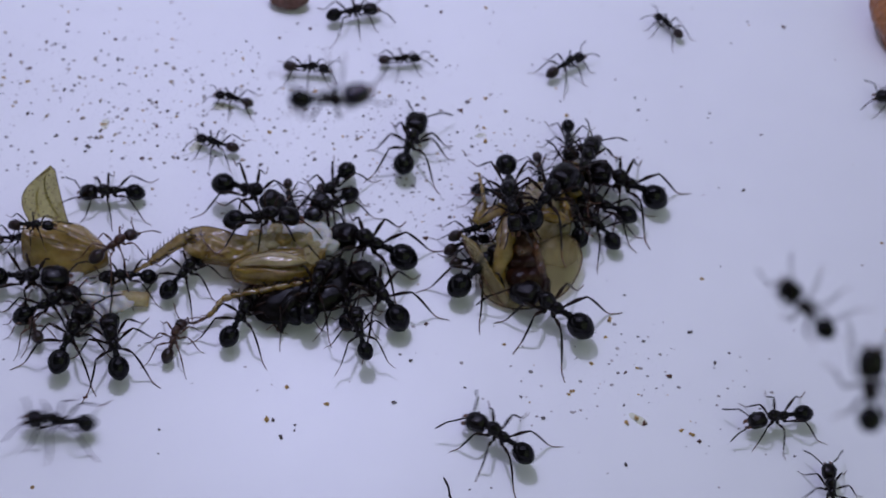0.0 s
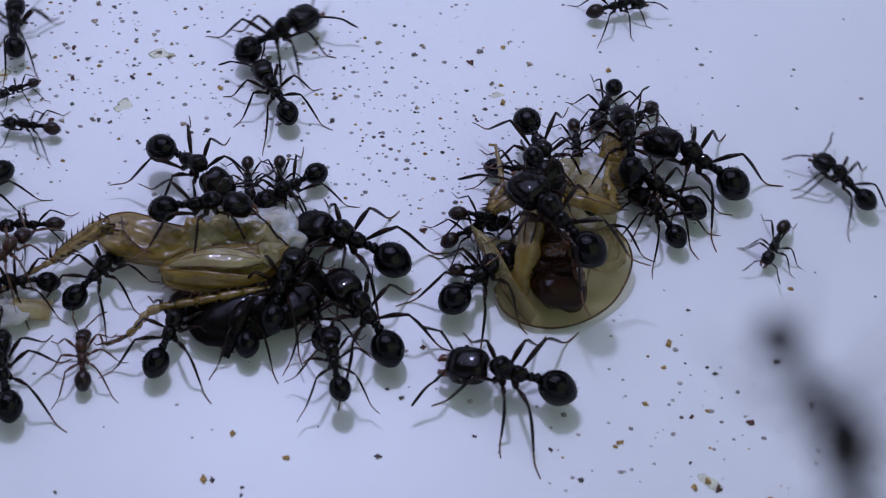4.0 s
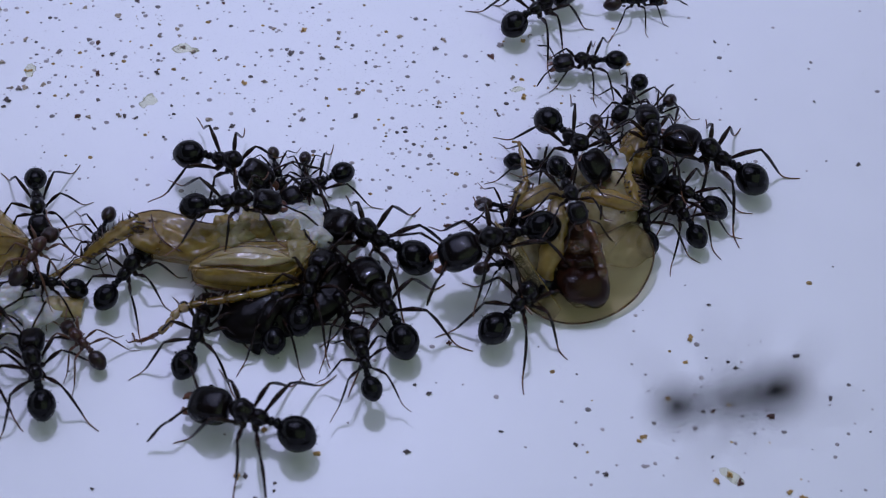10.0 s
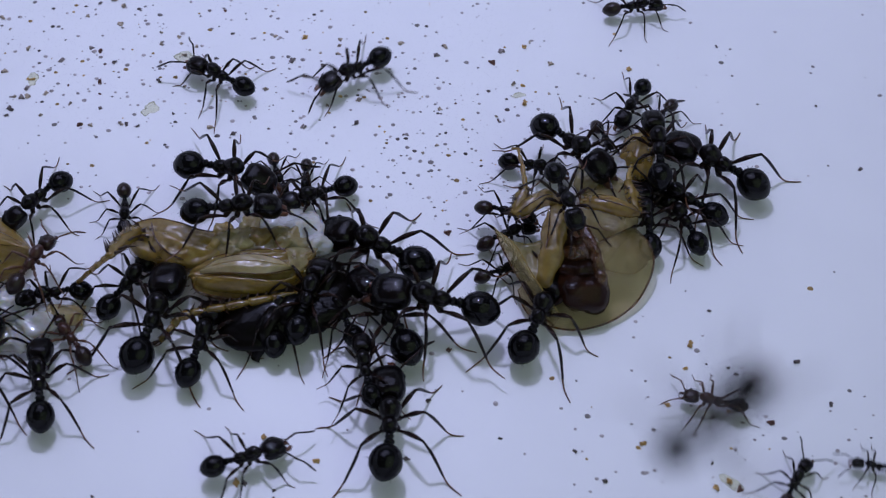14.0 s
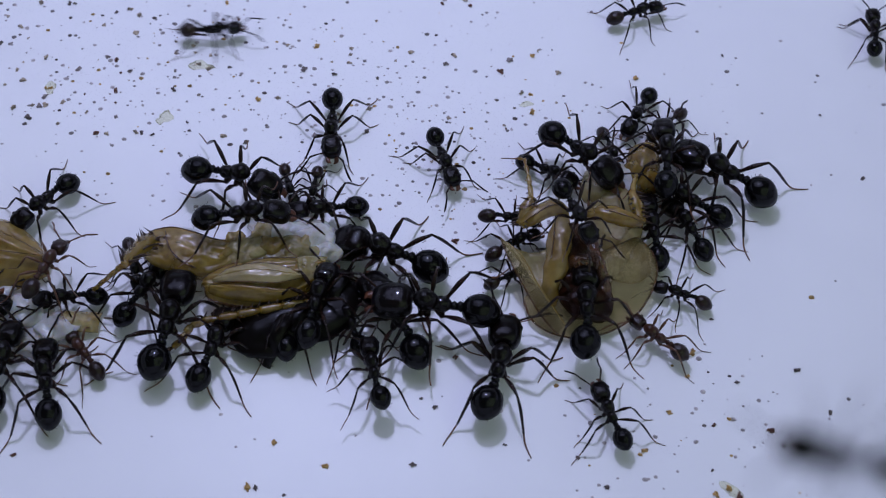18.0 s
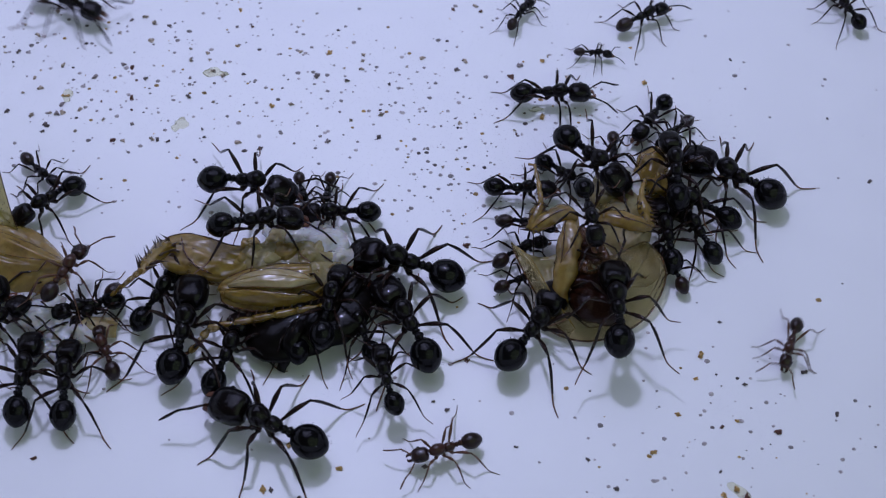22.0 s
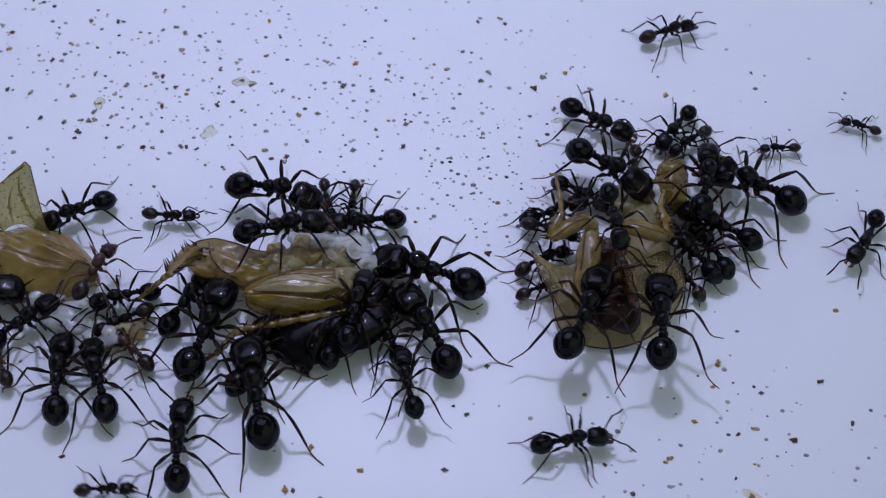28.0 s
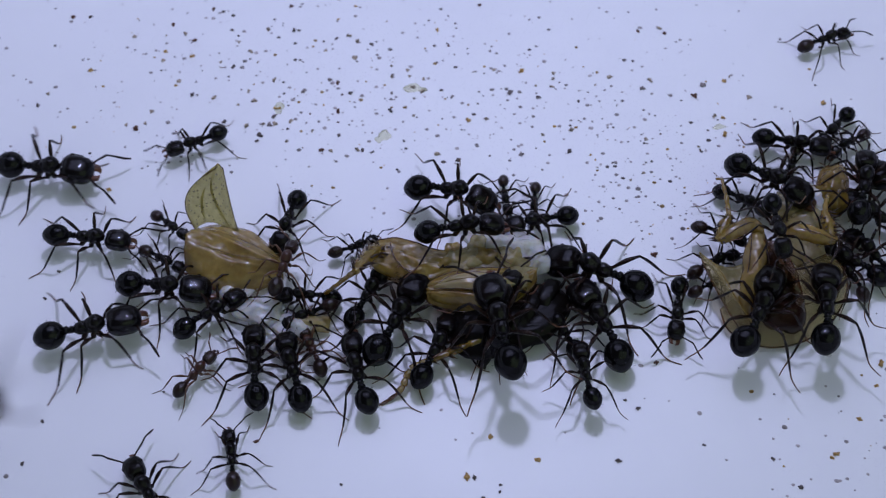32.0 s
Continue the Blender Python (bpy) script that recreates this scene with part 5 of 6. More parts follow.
    go(ant(5.3, "media", "glossy black ant with dark red jaws walking on the tray floor", False, 32), [(14.5, -5.6, 38.2, 0, -112), (16.5, -2, 12.4, 0, -123), (17, 0.1, 11.7, 0, -53), (18, -1.1, 6.3, 0, -65), (19, 0, 6.8, 0, -21), (20, 2.2, 5.4, 0, 9), (21, 3.3, 4.3, 0, -1), (23, 3.8, 4.5, 0, 9), (25, 3.2, 3.2, 0, 1), (28, 4.6, 3.3, 0, 29), (29, 2.8, 2, 0, -4), (30, 2.2, 2.4, 0, -12), (31, 0.4, 0.1, 0, -65), (32, 2, -5, 0, -89)])
    go(ant(6.13, "media", "glossy black ant with dark red jaws walking on the tray floor", False, 33), [(13.5, 19.6, 40.8, 0, -135), (14, -7.2, 12.7, 0, -146), (14.5, -8.5, 9.6, 0, -129), (16.5, -8.1, 10, 0, -104), (17, -8.1, 8.2, 0, -112), (18, -9.2, 8.5, 0, -88), (19, -9.1, 9.6, 0, -98), (19.5, -5.7, 9.5, 0, -34), (20, -1.7, 11.1, 0, -8), (21, 2.4, 12.1, 0, 8), (22, 5.6, 13, 0, 3), (23, 6.8, 12.3, 0, -12), (24, 6.4, 14.1, 0, 19), (25, 6.5, 13.6, 0, 5), (28, 7.4, 11.7, 0, -29), (29, 7.6, 11.8, 0, -29), (30, 8.9, 10.8, 0, -31), (31, 10, 10.3, 0, -10), (32, 10, 10.4, 0, -8)])
    go(ant(5.66, "media", "glossy black ant with dark red jaws walking on the tray floor", False, 34), [(0.5, 47.5, 6.7, 0, 119), (1, 37.2, 4.8, 0, 119), (1.5, 35.1, 7.3, 0, 84), (1.75, 37.3, 5.8, 0, 125), (2, 39.5, 4.3, 0, 167), (3, 33.7, 0.9, 0, 139), (4, 28.5, 5.9, 0, 127), (4.5, 22.4, 11.5, 0, 141), (6.5, 17.6, 17.6, 0, 117), (7, 18.4, 17.7, 0, 123), (8, 17.9, 16.9, 0, 147), (8.5, 15.2, 16.2, 0, 163), (9, 13.6, 15.2, 0, 188), (10, 9.7, 14.5, 0, 186), (11, 5.1, 12.7, 0, 184), (11.5, -2.2, 11.7, 0, 185), (12, -7, 9.1, 0, 207), (13, -7, 9.9, 0, 187), (13.5, -11.2, 10.3, 0, 176), (14, -16.7, 11.4, 0, 152), (14.5, -25, 11.6, 0, 200), (15.2, -60.8, 19.5, 0, 169)])
    go(ant(6.41, "media", "glossy black ant with dark red jaws walking on the tray floor", False, 35), [(21.5, -51.5, 29.9, 0, -21), (22, -31.8, 19, 0, -23), (22.5, -25.2, 14.5, 0, -8), (23, -19.4, 14.4, 0, -7), (23.5, -10.5, 17.2, 0, -2), (24, -1.9, 16.2, 0, 14), (24.5, 3.3, 18.4, 0, -3), (25, 7.9, 16.1, 0, -20), (25.5, 9.3, 16.9, 0, -34), (27.5, 12.3, 33.8, 0, -4)])
    go(ant(6.69, "media", "glossy black ant with dark red jaws walking on the tray floor", False, 36), [(0, 7.3, -20, 0, 145), (0.5, 0.2, -20.9, 0, 194), (1, -6.2, -22.9, 0, 202), (1.5, -9.8, -22.3, 0, 170), (2, -13.4, -17.8, 0, 144), (2.5, -19.4, -18.7, 0, 184), (3, -48, -21.5, 0, 187)])
    go(ant(5.75, "media", "glossy black ant with dark red jaws walking on the tray floor", False, 37), [(0, -27.3, -21, 0, 178), (0.5, -46.7, -26, 0, 188)])
    go(ant(5.61, "media", "glossy black ant with dark red jaws walking on the tray floor", False, 38), [(0, 29.7, -16.5, 0, -168), (0.5, 23.3, -17.1, 0, -132), (1, 15.6, -30.2, 0, -112)])
    go(ant(4.94, "media", "glossy black ant with dark red jaws walking on the tray floor", False, 39), [(0, 33.1, -22.8, 0, 93), (0.5, 31.7, -16.4, 0, 86), (1, 31.2, -6.5, 0, 80), (1.5, 35.3, -4.4, 0, 126), (1.75, 39.3, -2.6, 0, 83), (2, 43.3, -0.9, 0, 39)])
    go(ant(4.04, "minor", "small slender black ant walking on the tray floor", False, 40), [(0.8, 52.4, 22.8, 0, -153), (1.4, 35.8, 16.6, 0, -161), (2, 24.7, 8.7, 0, -221), (3, 23.6, 8.2, 0, -228), (3.25, 24, 6.3, 0, -167), (3.5, 24.5, 4.4, 0, -106), (4, 23.5, 0.6, 0, -112), (4.5, 24.9, -7.4, 0, -88), (5.2, 26.2, -23.1, 0, -88)])
    go(ant(3.84, "minor", "small slender black ant walking on the tray floor", False, 41), [(5.8, 51.7, 32.1, 0, -122), (6.5, 25.6, 4.8, 0, -67), (6.67, 26.2, 2.4, 0, -9), (6.83, 26.8, 0.1, 0, 49), (7, 27.3, -2.2, 0, 107), (7.3, 31.1, -4.9, 0, 45), (7.6, 34.8, -7.6, 0, -18)])
    go(ant(5.28, "media", "glossy black ant with dark red jaws walking on the tray floor", False, 42), [(0, -8.7, 26.5, 0, 17), (0.5, -8.9, 27.4, 0, -30), (1, -9, 28.2, 0, -77), (1.2, -10.7, 30.9, 0, -137), (1.4, -12.5, 33.7, 0, -196), (1.6, -14.2, 36.5, 0, -256)])
    go(ant(4.58, "minor", "small slender black ant walking on the tray floor", False, 43), [(0, -12.3, 18.8, 0, 2), (0.5, -5.4, 20.1, 0, 7), (1, 3.4, 21.8, 0, 50), (1.5, 9.2, 19, 0, 114), (2, 15, 16.3, 0, 179), (2.5, 15.2, 19.1, 0, 185), (2.75, 17.5, 26.8, 0, 124), (3, 19.8, 34.5, 0, 62)])
    go(ant(4.17, "minor", "small slender black ant walking on the tray floor", False, 44), [(0, -3.6, 20.7, 0, 8), (0.5, 4.4, 17.9, 0, 32), (1, 7.4, 17.7, 0, 30), (1.5, 12.5, 18.6, 0, 69), (2, 17.6, 19.6, 0, 108), (2.3, 19.8, 20.9, 0, 70), (2.6, 22, 22.3, 0, 32), (3.5, 33.9, 34.7, 0, 47)])
    go(ant(4.77, "minor", "small slender black ant walking on the tray floor", False, 45), [(0, 12.4, 21.2, 0, 43), (2, 12.3, 21.9, 0, 52), (3, 12.7, 21.4, 0, 37), (4, 13.1, 21.1, 0, 22), (14, 12.9, 20.9, 0, 14), (17, 12.5, 21, 0, 15), (19, 12.5, 21.4, 0, 36), (21, 12.5, 21.3, 0, 31), (23, 12.3, 21.3, 0, 39), (25, 12.9, 21.2, 0, 23), (28, 12.6, 21.2, 0, 26), (29, 12.5, 21.1, 0, 23), (30, 12.6, 21.1, 0, 30), (32, 12.6, 21.3, 0, 30)])
    go(ant(3.96, "minor", "small slender black ant walking on the tray floor", False, 46), [(0, 22.7, 27.6, 0, 130), (1, 17.9, 28.5, 0, 139), (1.5, 21.2, 27.6, 0, 76), (2, 24.5, 26.7, 0, 14), (2.6, 30.7, 27.7, 0, 20), (3.2, 35.6, 34.8, 0, 53)])
    go(ant(4.81, "minor", "small slender black ant walking on the tray floor", False, 47), [(0, 36.9, 37.7, 0, 131), (1, 27.3, 29.1, 0, 143), (1.25, 22.9, 23.5, 0, 185), (1.5, 18.4, 17.8, 0, 227), (1.75, 18, 18.7, 0, 167), (2, 17.5, 19.6, 0, 107), (3, 27.3, 25.8, 0, 172), (3.25, 29.3, 30.2, 0, 117), (3.5, 31.3, 34.5, 0, 62)])
    go(ant(7.26, "major", "large glossy black big-headed ant walking on the tray floor", False, 48), [(0, -1.8, 9.6, 0, 78), (0.5, -3.4, 13.5, 0, 106), (1, -5.9, 13.6, 0, 142), (1.5, -14.9, 14.6, 0, 166), (2, -16.6, 14.3, 0, 162), (2.5, -17.5, 14.6, 0, 151), (3, -17.3, 15.4, 0, 145), (3.5, -15, 14.1, 0, 70), (4, -11.4, 15.3, 0, 41), (4.5, -2.3, 15.4, 0, -8), (6.5, 1.6, 15.1, 0, 11), (7, 1.8, 15.2, 0, 19), (8, 3.2, 17.2, 0, 37), (8.5, 3.8, 17.4, 0, 61), (9, 4.4, 16.8, 0, 81), (10, 5.9, 19, 0, 42), (12, 6.2, 20.7, 0, 49), (13, 4.6, 20.5, 0, 77), (14, 4.1, 32.9, 0, 85)])
    go(ant(6.23, "media", "glossy black ant with dark red jaws walking on the tray floor", False, 49), [(0, -8.3, 4.3, 0, -114), (1, -8.9, 7.3, 0, -130), (1.25, -9.5, 7.6, 0, -171), (1.5, -10, 7.9, 0, -212), (2, -9.8, 8.6, 0, -207), (3, -11.6, 9.9, 0, -212), (4, -10.9, 10.1, 0, -235), (4.5, -14.3, 11.3, 0, -229), (5.5, -34.2, 29.7, 0, -215)])
    go(ant(5.79, "brown", "small red-brown ant walking on the tray floor", False, 50), [(4.5, -42.4, 35.2, 0, -13), (6.5, -12.9, 15.7, 0, 3), (7, -6.1, 16.1, 0, 4), (8, -4.2, 16.5, 0, -2), (8.5, -4.4, 13.9, 0, -28), (9, -3.2, 13.1, 0, -30), (9.5, -3.1, 15.2, 0, 27), (10.2, 4.3, 33.1, 0, 39)])
    go(ant(4.24, "minor", "small slender black ant walking on the tray floor", False, 51), [(7, 50.7, 25.3, 0, -153), (8, 29.3, 19.5, 0, -158), (8.5, 26.8, 14.6, 0, -120), (9, 30.2, 8.2, 0, -68), (9.6, 34.8, -0.4, 0, -53)])
    go(ant(4.52, "brown", "small red-brown ant walking on the tray floor", False, 52), [(7.6, 17.3, -30.6, 0, 97), (8.5, 13.1, -14.9, 0, 96), (9, 13.8, -14.8, 0, 108), (9.5, 20.9, -8.3, 0, 68), (10, 35.8, 11.6, 0, 56)])
    go(ant(3.5, "minor", "small slender black ant walking on the tray floor", False, 53), [(6.8, -40, -13.2, 0, -6), (7.2, -23.3, -15.6, 0, -6), (7.5, -11.9, -16.8, 0, 9), (8, -3.2, -18.7, 0, 4), (8.5, 4.7, -18.3, 0, 3), (9, 10.2, -18.2, 0, -4), (9.6, 16.5, -22.7, 0, -28)])
    go(ant(5.44, "media", "glossy black ant with dark red jaws walking on the tray floor", False, 54), [(7.8, -10, -32, 0, 111), (8.5, -18.6, -18.5, 0, 116), (9, -18.6, -18.4, 0, 114), (9.5, -19.6, -20.4, 0, 181), (10.2, -40, -28.4, 0, 192)])
    go(ant(5.91, "media", "glossy black ant with dark red jaws walking on the tray floor", False, 55), [(10.3, -37.8, -20, 0, -6), (11, -22.1, -21.1, 0, -3), (11.6, -11.5, -25.3, 0, -18)])
    go(ant(4.18, "brown", "small red-brown ant walking on the tray floor", False, 56), [(12.2, 48.2, 8.6, 0, -166), (12.5, 28.3, -0.6, 0, -177), (13, 23.5, -1.8, 0, -184), (13.5, 18.3, -9, 0, -141), (14, 17.5, -11.8, 0, -189), (14.5, 10.9, -16.4, 0, -145), (15.2, 6, -23.5, 0, -131)])
    go(ant(4.04, "minor", "small slender black ant walking on the tray floor", False, 57), [(12.4, 49.9, 21.1, 0, -154), (13, 28.3, 3.7, 0, -146), (13.5, 26, -10.7, 0, -182), (13.75, 24, -13.8, 0, -240), (14, 22, -17, 0, -298), (14.5, 23.6, -22.7, 0, -291)])
    go(ant(3.16, "minor", "small slender black ant walking on the tray floor", False, 58), [(13.3, 42, -27, 0, 154), (14, 27.2, -15.4, 0, 173), (14.6, 28.2, -7, 0, 114), (15.2, 34.8, 1.2, 0, 43)])
    go(ant(5.41, "media", "glossy black ant with dark red jaws walking on the tray floor", False, 59), [(12.8, -37.1, -25.1, 0, 11), (13.5, -16.9, -19.2, 0, 22), (14, -11, -17.9, 0, 20), (14.5, -5.5, -19, 0, 4), (15.2, 1.7, -23.8, 0, -17)])
    go(ant(4.33, "minor", "small slender black ant walking on the tray floor", False, 60), [(0, -19.4, 8.7, 0, 164), (0.5, -20.8, 6.3, 0, 216), (1, -22.1, 3.9, 0, 269), (2, -23.7, -0.7, 0, 229), (3, -24.6, -1.5, 0, 215), (4, -25.1, -2.5, 0, 188), (7, -24.7, -2.1, 0, 224), (8, -23.6, -2.1, 0, 259), (9, -23.2, -2.7, 0, 265), (10, -22.4, -3, 0, 258), (11, -22.1, -0.1, 0, 312), (12, -21.7, 1.3, 0, 369), (12.5, -21.5, 0.6, 0, 325), (13, -21.3, -0.1, 0, 280), (14, -21.4, -0.3, 0, 280), (17, -22.1, -2.4, 0, 311), (18, -21.1, -4, 0, 290), (18.33, -21, -5.9, 0, 348), (18.67, -20.8, -7.8, 0, 405), (19, -20.7, -9.8, 0, 462), (19.5, -20.2, -16.4, 0, 454), (19.67, -19.5, -17.8, 0, 404), (19.83, -18.9, -19.2, 0, 353), (20, -18.2, -20.6, 0, 302), (20.5, -14.8, -26.2, 0, 300)])
    go(ant(4.61, "minor", "small slender black ant walking on the tray floor", False, 61), [(17.9, -51.3, 28.1, 0, -26), (18.2, -33.4, 16.1, 0, -38), (18.5, -24, 9.8, 0, -57), (19, -23.1, 7.6, 0, -59), (19.5, -23, 4.7, 0, -61), (20, -23.2, 2.6, 0, -56), (21, -23.1, -2.4, 0, -99), (22, -24.2, -7.3, 0, -126), (25, -24.1, -8.1, 0, -147)])
    go(ant(4.02, "minor", "small slender black ant walking on the tray floor", False, 62), [(20.4, -46.5, 12.4, 0, -17), (21, -33.8, 8, 0, -15), (21.5, -25.4, 5.8, 0, -8), (22, -30.5, 3.5, 0, -39), (23, -24.2, -0.1, 0, -34), (24, -23.8, -0.6, 0, -31), (25, -22.9, -1.3, 0, -5), (28, -22.7, 0.7, 0, 0), (29, -23.7, -1.3, 0, -40), (30, -22.4, -1.9, 0, -8), (31, -22.3, -1.9, 0, 6), (32, -21.9, -2.1, 0, 26)])
    go(ant(4.9, "minor", "small slender black ant walking on the tray floor", False, 63), [(17.3, -51.8, 29.5, 0, -18), (18, -19.2, 16.6, 0, 9), (18.5, -9.4, 16.4, 0, 5), (19, 1.5, 18.5, 0, 18), (19.5, 5.8, 21.9, 0, 28), (20.1, 15, 33.7, 0, 28)])
    go(ant(3, "minor", "small slender black ant walking on the tray floor", False, 64), [(18.3, -10.5, 38, 0, -58), (19, 6.3, 19.5, 0, -41), (19.33, 6.7, 19.4, 0, -98), (19.67, 7.1, 19.3, 0, -155), (20, 7.6, 19.3, 0, -212), (21, 6.7, 18.7, 0, -230), (21.5, 7.7, 18.2, 0, -296), (22, 8.7, 17.7, 0, -361), (23, 9.5, 18.4, 0, -424), (23.5, 8.5, 20.2, 0, -476), (24, 7.4, 21.9, 0, -528), (24.6, 2.9, 32.8, 0, -599)])
    go(ant(4.7, "media", "glossy black ant with dark red jaws walking on the tray floor", False, 65), [(15.8, 44.7, -12.7, 0, 152), (16.5, 25.2, -4.3, 0, 80), (17, 29.2, 2.3, 0, 65), (17.5, 31.4, 11.2, 0, 84), (18, 30.6, 20.8, 0, 86), (19, 28.4, 23.1, 0, 120), (20, 28.4, 23.4, 0, 133), (22, 28.2, 23.5, 0, 121), (23, 27.8, 23.6, 0, 120), (25, 27.2, 23.8, 0, 122), (28, 27.8, 35.3, 0, 107)])
    go(ant(5.09, "media", "glossy black ant with dark red jaws walking on the tray floor", False, 66), [(15.5, 31.3, -29.3, 0, 127), (16.5, 15.8, -16.9, 0, 127), (17, 13.4, -16.8, 0, 127), (17.5, 10.8, -13.9, 0, 122), (18, 10.8, -12.9, 0, 115), (18.5, 9.4, -12.7, 0, 118), (19, 2.7, -17.4, 0, 184), (19.5, -10.6, -25.2, 0, 196)])
    go(ant(4.13, "brown", "small red-brown ant walking on the tray floor", False, 67), [(20.3, 46.4, -0.9, 0, -165), (21, 28.3, -4.2, 0, -161), (21.5, 24.9, -4.2, 0, -152), (22, 22.1, -6.4, 0, -110), (22.5, 18.6, -15.3, 0, -88), (23, 18.4, -22.8, 0, -88)])
    go(ant(3.64, "minor", "small slender black ant walking on the tray floor", False, 68), [(20.4, 20.7, -30.3, 0, 95), (21, 22.2, -16.4, 0, 50), (21.5, 23.6, -9.6, 0, 79), (22, 33.7, 3.3, 0, 38)])
    go(ant(3.52, "minor", "small slender black ant walking on the tray floor", False, 69), [(22.3, 47.2, 2.8, 0, 173), (23, 27.5, -5.1, 0, 172), (23.5, 23.4, -7.7, 0, 176), (24, 19.9, -12.5, 0, 215), (24.5, 16, -15.4, 0, 216), (25.1, 8.9, -23.4, 0, 229)])
    go(ant(3.91, "minor", "small slender black ant walking on the tray floor", False, 70), [(22.8, -33.4, -33.4, 0, 32), (23.5, 6.5, -16.1, 0, 65), (23.75, 10, -17.4, 0, 125), (24, 13.4, -18.7, 0, 184), (24.6, 11.3, -23.8, 0, 205)])
    go(ant(3.95, "minor", "small slender black ant walking on the tray floor", False, 71), [(23.4, 46.9, 1.3, 0, -176), (24, 25.1, -6.9, 0, -175), (24.5, 23.1, -11, 0, -158), (25, 21.7, -16.7, 0, -140), (25.5, 16.4, -22.8, 0, -132)])
    go(ant(3.15, "minor", "small slender black ant walking on the tray floor", False, 72), [(23.4, 15, 40.8, 0, -71), (24, 20.5, 20.9, 0, -53), (24.5, 20.8, 16.5, 0, -76), (25, 20.5, 13.3, 0, -115), (25.5, 20.3, 12.3, 0, -98), (26.75, 20.7, 11.5, 0, -136), (28, 21, 10.8, 0, -175), (29, 21.1, 10.8, 0, -190), (30, 20.9, 10.7, 0, -193)])
    go(ant(4.6, "minor", "small slender black ant walking on the tray floor", False, 73), [(23.9, 6.9, 39.8, 0, -31), (24.2, 11.3, 29.1, 0, 6), (24.5, 15.7, 18.4, 0, 44), (25, 16.8, 19.4, 0, 53), (25.5, 16, 18.5, 0, 52), (27, 19.3, 34.1, 0, 75)])
    go(ant(5.09, "media", "glossy black ant with dark red jaws walking on the tray floor", False, 74), [(26.8, 45.5, 42.7, 0, -124), (27.5, 28.5, 9.9, 0, -102), (28, 26.7, 3.1, 0, -117), (28.5, 24.3, -3.7, 0, -97), (29, 28.1, -17.9, 0, -69)])
    go(ant(5.31, "media", "glossy black ant with dark red jaws walking on the tray floor", False, 75), [(26.6, 1.1, -31.4, 0, 85), (27.5, 2.3, -13.4, 0, 77), (28, 6.5, -14.4, 0, 16), (28.5, 9.8, -13.1, 0, 16), (29, 14.4, -10, 0, 48), (29.5, 17.8, -8.8, 0, 46), (30, 22, -4.5, 0, 51), (30.6, 25.4, 3.1, 0, 56)])
    go(ant(4.2, "minor", "small slender black ant walking on the tray floor", False, 76), [(26.3, 47.3, 4.1, 0, -156), (27.5, 22.4, -9.9, 0, -148), (28, 16.5, -22.7, 0, -115)])
    go(ant(3.9, "minor", "small slender black ant walking on the tray floor", False, 77), [(27, -37.9, -19.5, 0, 15), (27.5, -29.3, -18.1, 0, 10), (28, -22.7, -20.3, 0, 8), (28.6, -15.5, -26, 0, -18)])
    go(ant(4.17, "minor", "small slender black ant walking on the tray floor", False, 78), [(30, 15.2, -30, 0, 95), (30.5, 8.4, -13.8, 0, 96), (31, 7.4, -14.1, 0, 98), (31.25, 10.9, -14.2, 0, 54), (31.5, 14.4, -14.2, 0, 10), (32, 20, -12.7, 0, 16)])
    go(ant(6, "media", "glossy black ant with dark red jaws beside cockroach remains", True, 79), [(0, -27.7, 2.1, 0, -172), (2, -28.7, 2.4, 0, -185), (3, -29.1, 0.5, 0, -142), (10, -26.9, -1.1, 0, -72), (13, -27, -0.5, 0, -124), (17, -27.9, 0.2, 0, -122), (20, -28, 0.4, 0, -133), (23, -29.5, 0.9, 0, -135), (25, -28.9, 0.3, 0, -138), (28, -29.2, 0.3, 0, -145), (29, -29.3, 0.4, 0, -140), (30, -28, 0.1, 0, -111), (31, -27.2, -0.5, 0, -78), (32, -27.1, -0.4, 0, -96)])
    go(ant(5, "brown", "small red-brown ant on top of cockroach remains", True, 80), [(0, -25.9, -5, 2, 45), (4, -25.5, -6.3, 2, 62), (13, -25.8, -6.4, 2, 67), (20, -26.2, -6, 2, 70), (23, -26.1, -5.9, 2, 66), (28, -26.2, -5.6, 2, 70), (30, -26.3, -5.8, 2, 67), (32, -26.2, -5.6, 2, 81)])
    go(ant(5.2, "media", "glossy black ant with dark red jaws beside cockroach remains", True, 81), [(0, -24.7, -6.7, 0, -173), (2, -25, -6.7, 0, -175), (4, -24.8, -7, 0, -170), (7, -24.6, -7.1, 0, -164), (10, -24.9, -7.2, 0, -186), (13, -24.7, -7.4, 0, -163), (20, -24.8, -7, 0, -171), (23, -24.7, -7.4, 0, -155), (28, -24.4, -6.3, 0, -161), (30, -24.8, -6.7, 0, -184), (32, -24.5, -6.7, 0, -177)])
    go(ant(7.09, "media", "glossy black ant with dark red jaws beside cockroach remains", True, 82), [(0, -28.1, -13.3, 0, 78), (2, -28.1, -13.4, 0, 83), (20, -27.8, -12.6, 0, 90), (23, -27.6, -13.2, 0, 93), (25, -27.6, -13.1, 0, 95), (28, -27.3, -13, 0, 98), (29, -27.2, -12.9, 0, 102), (30, -27, -13, 0, 100), (31, -27.1, -13, 0, 104), (32, -27.1, -12.9, 0, 103)])
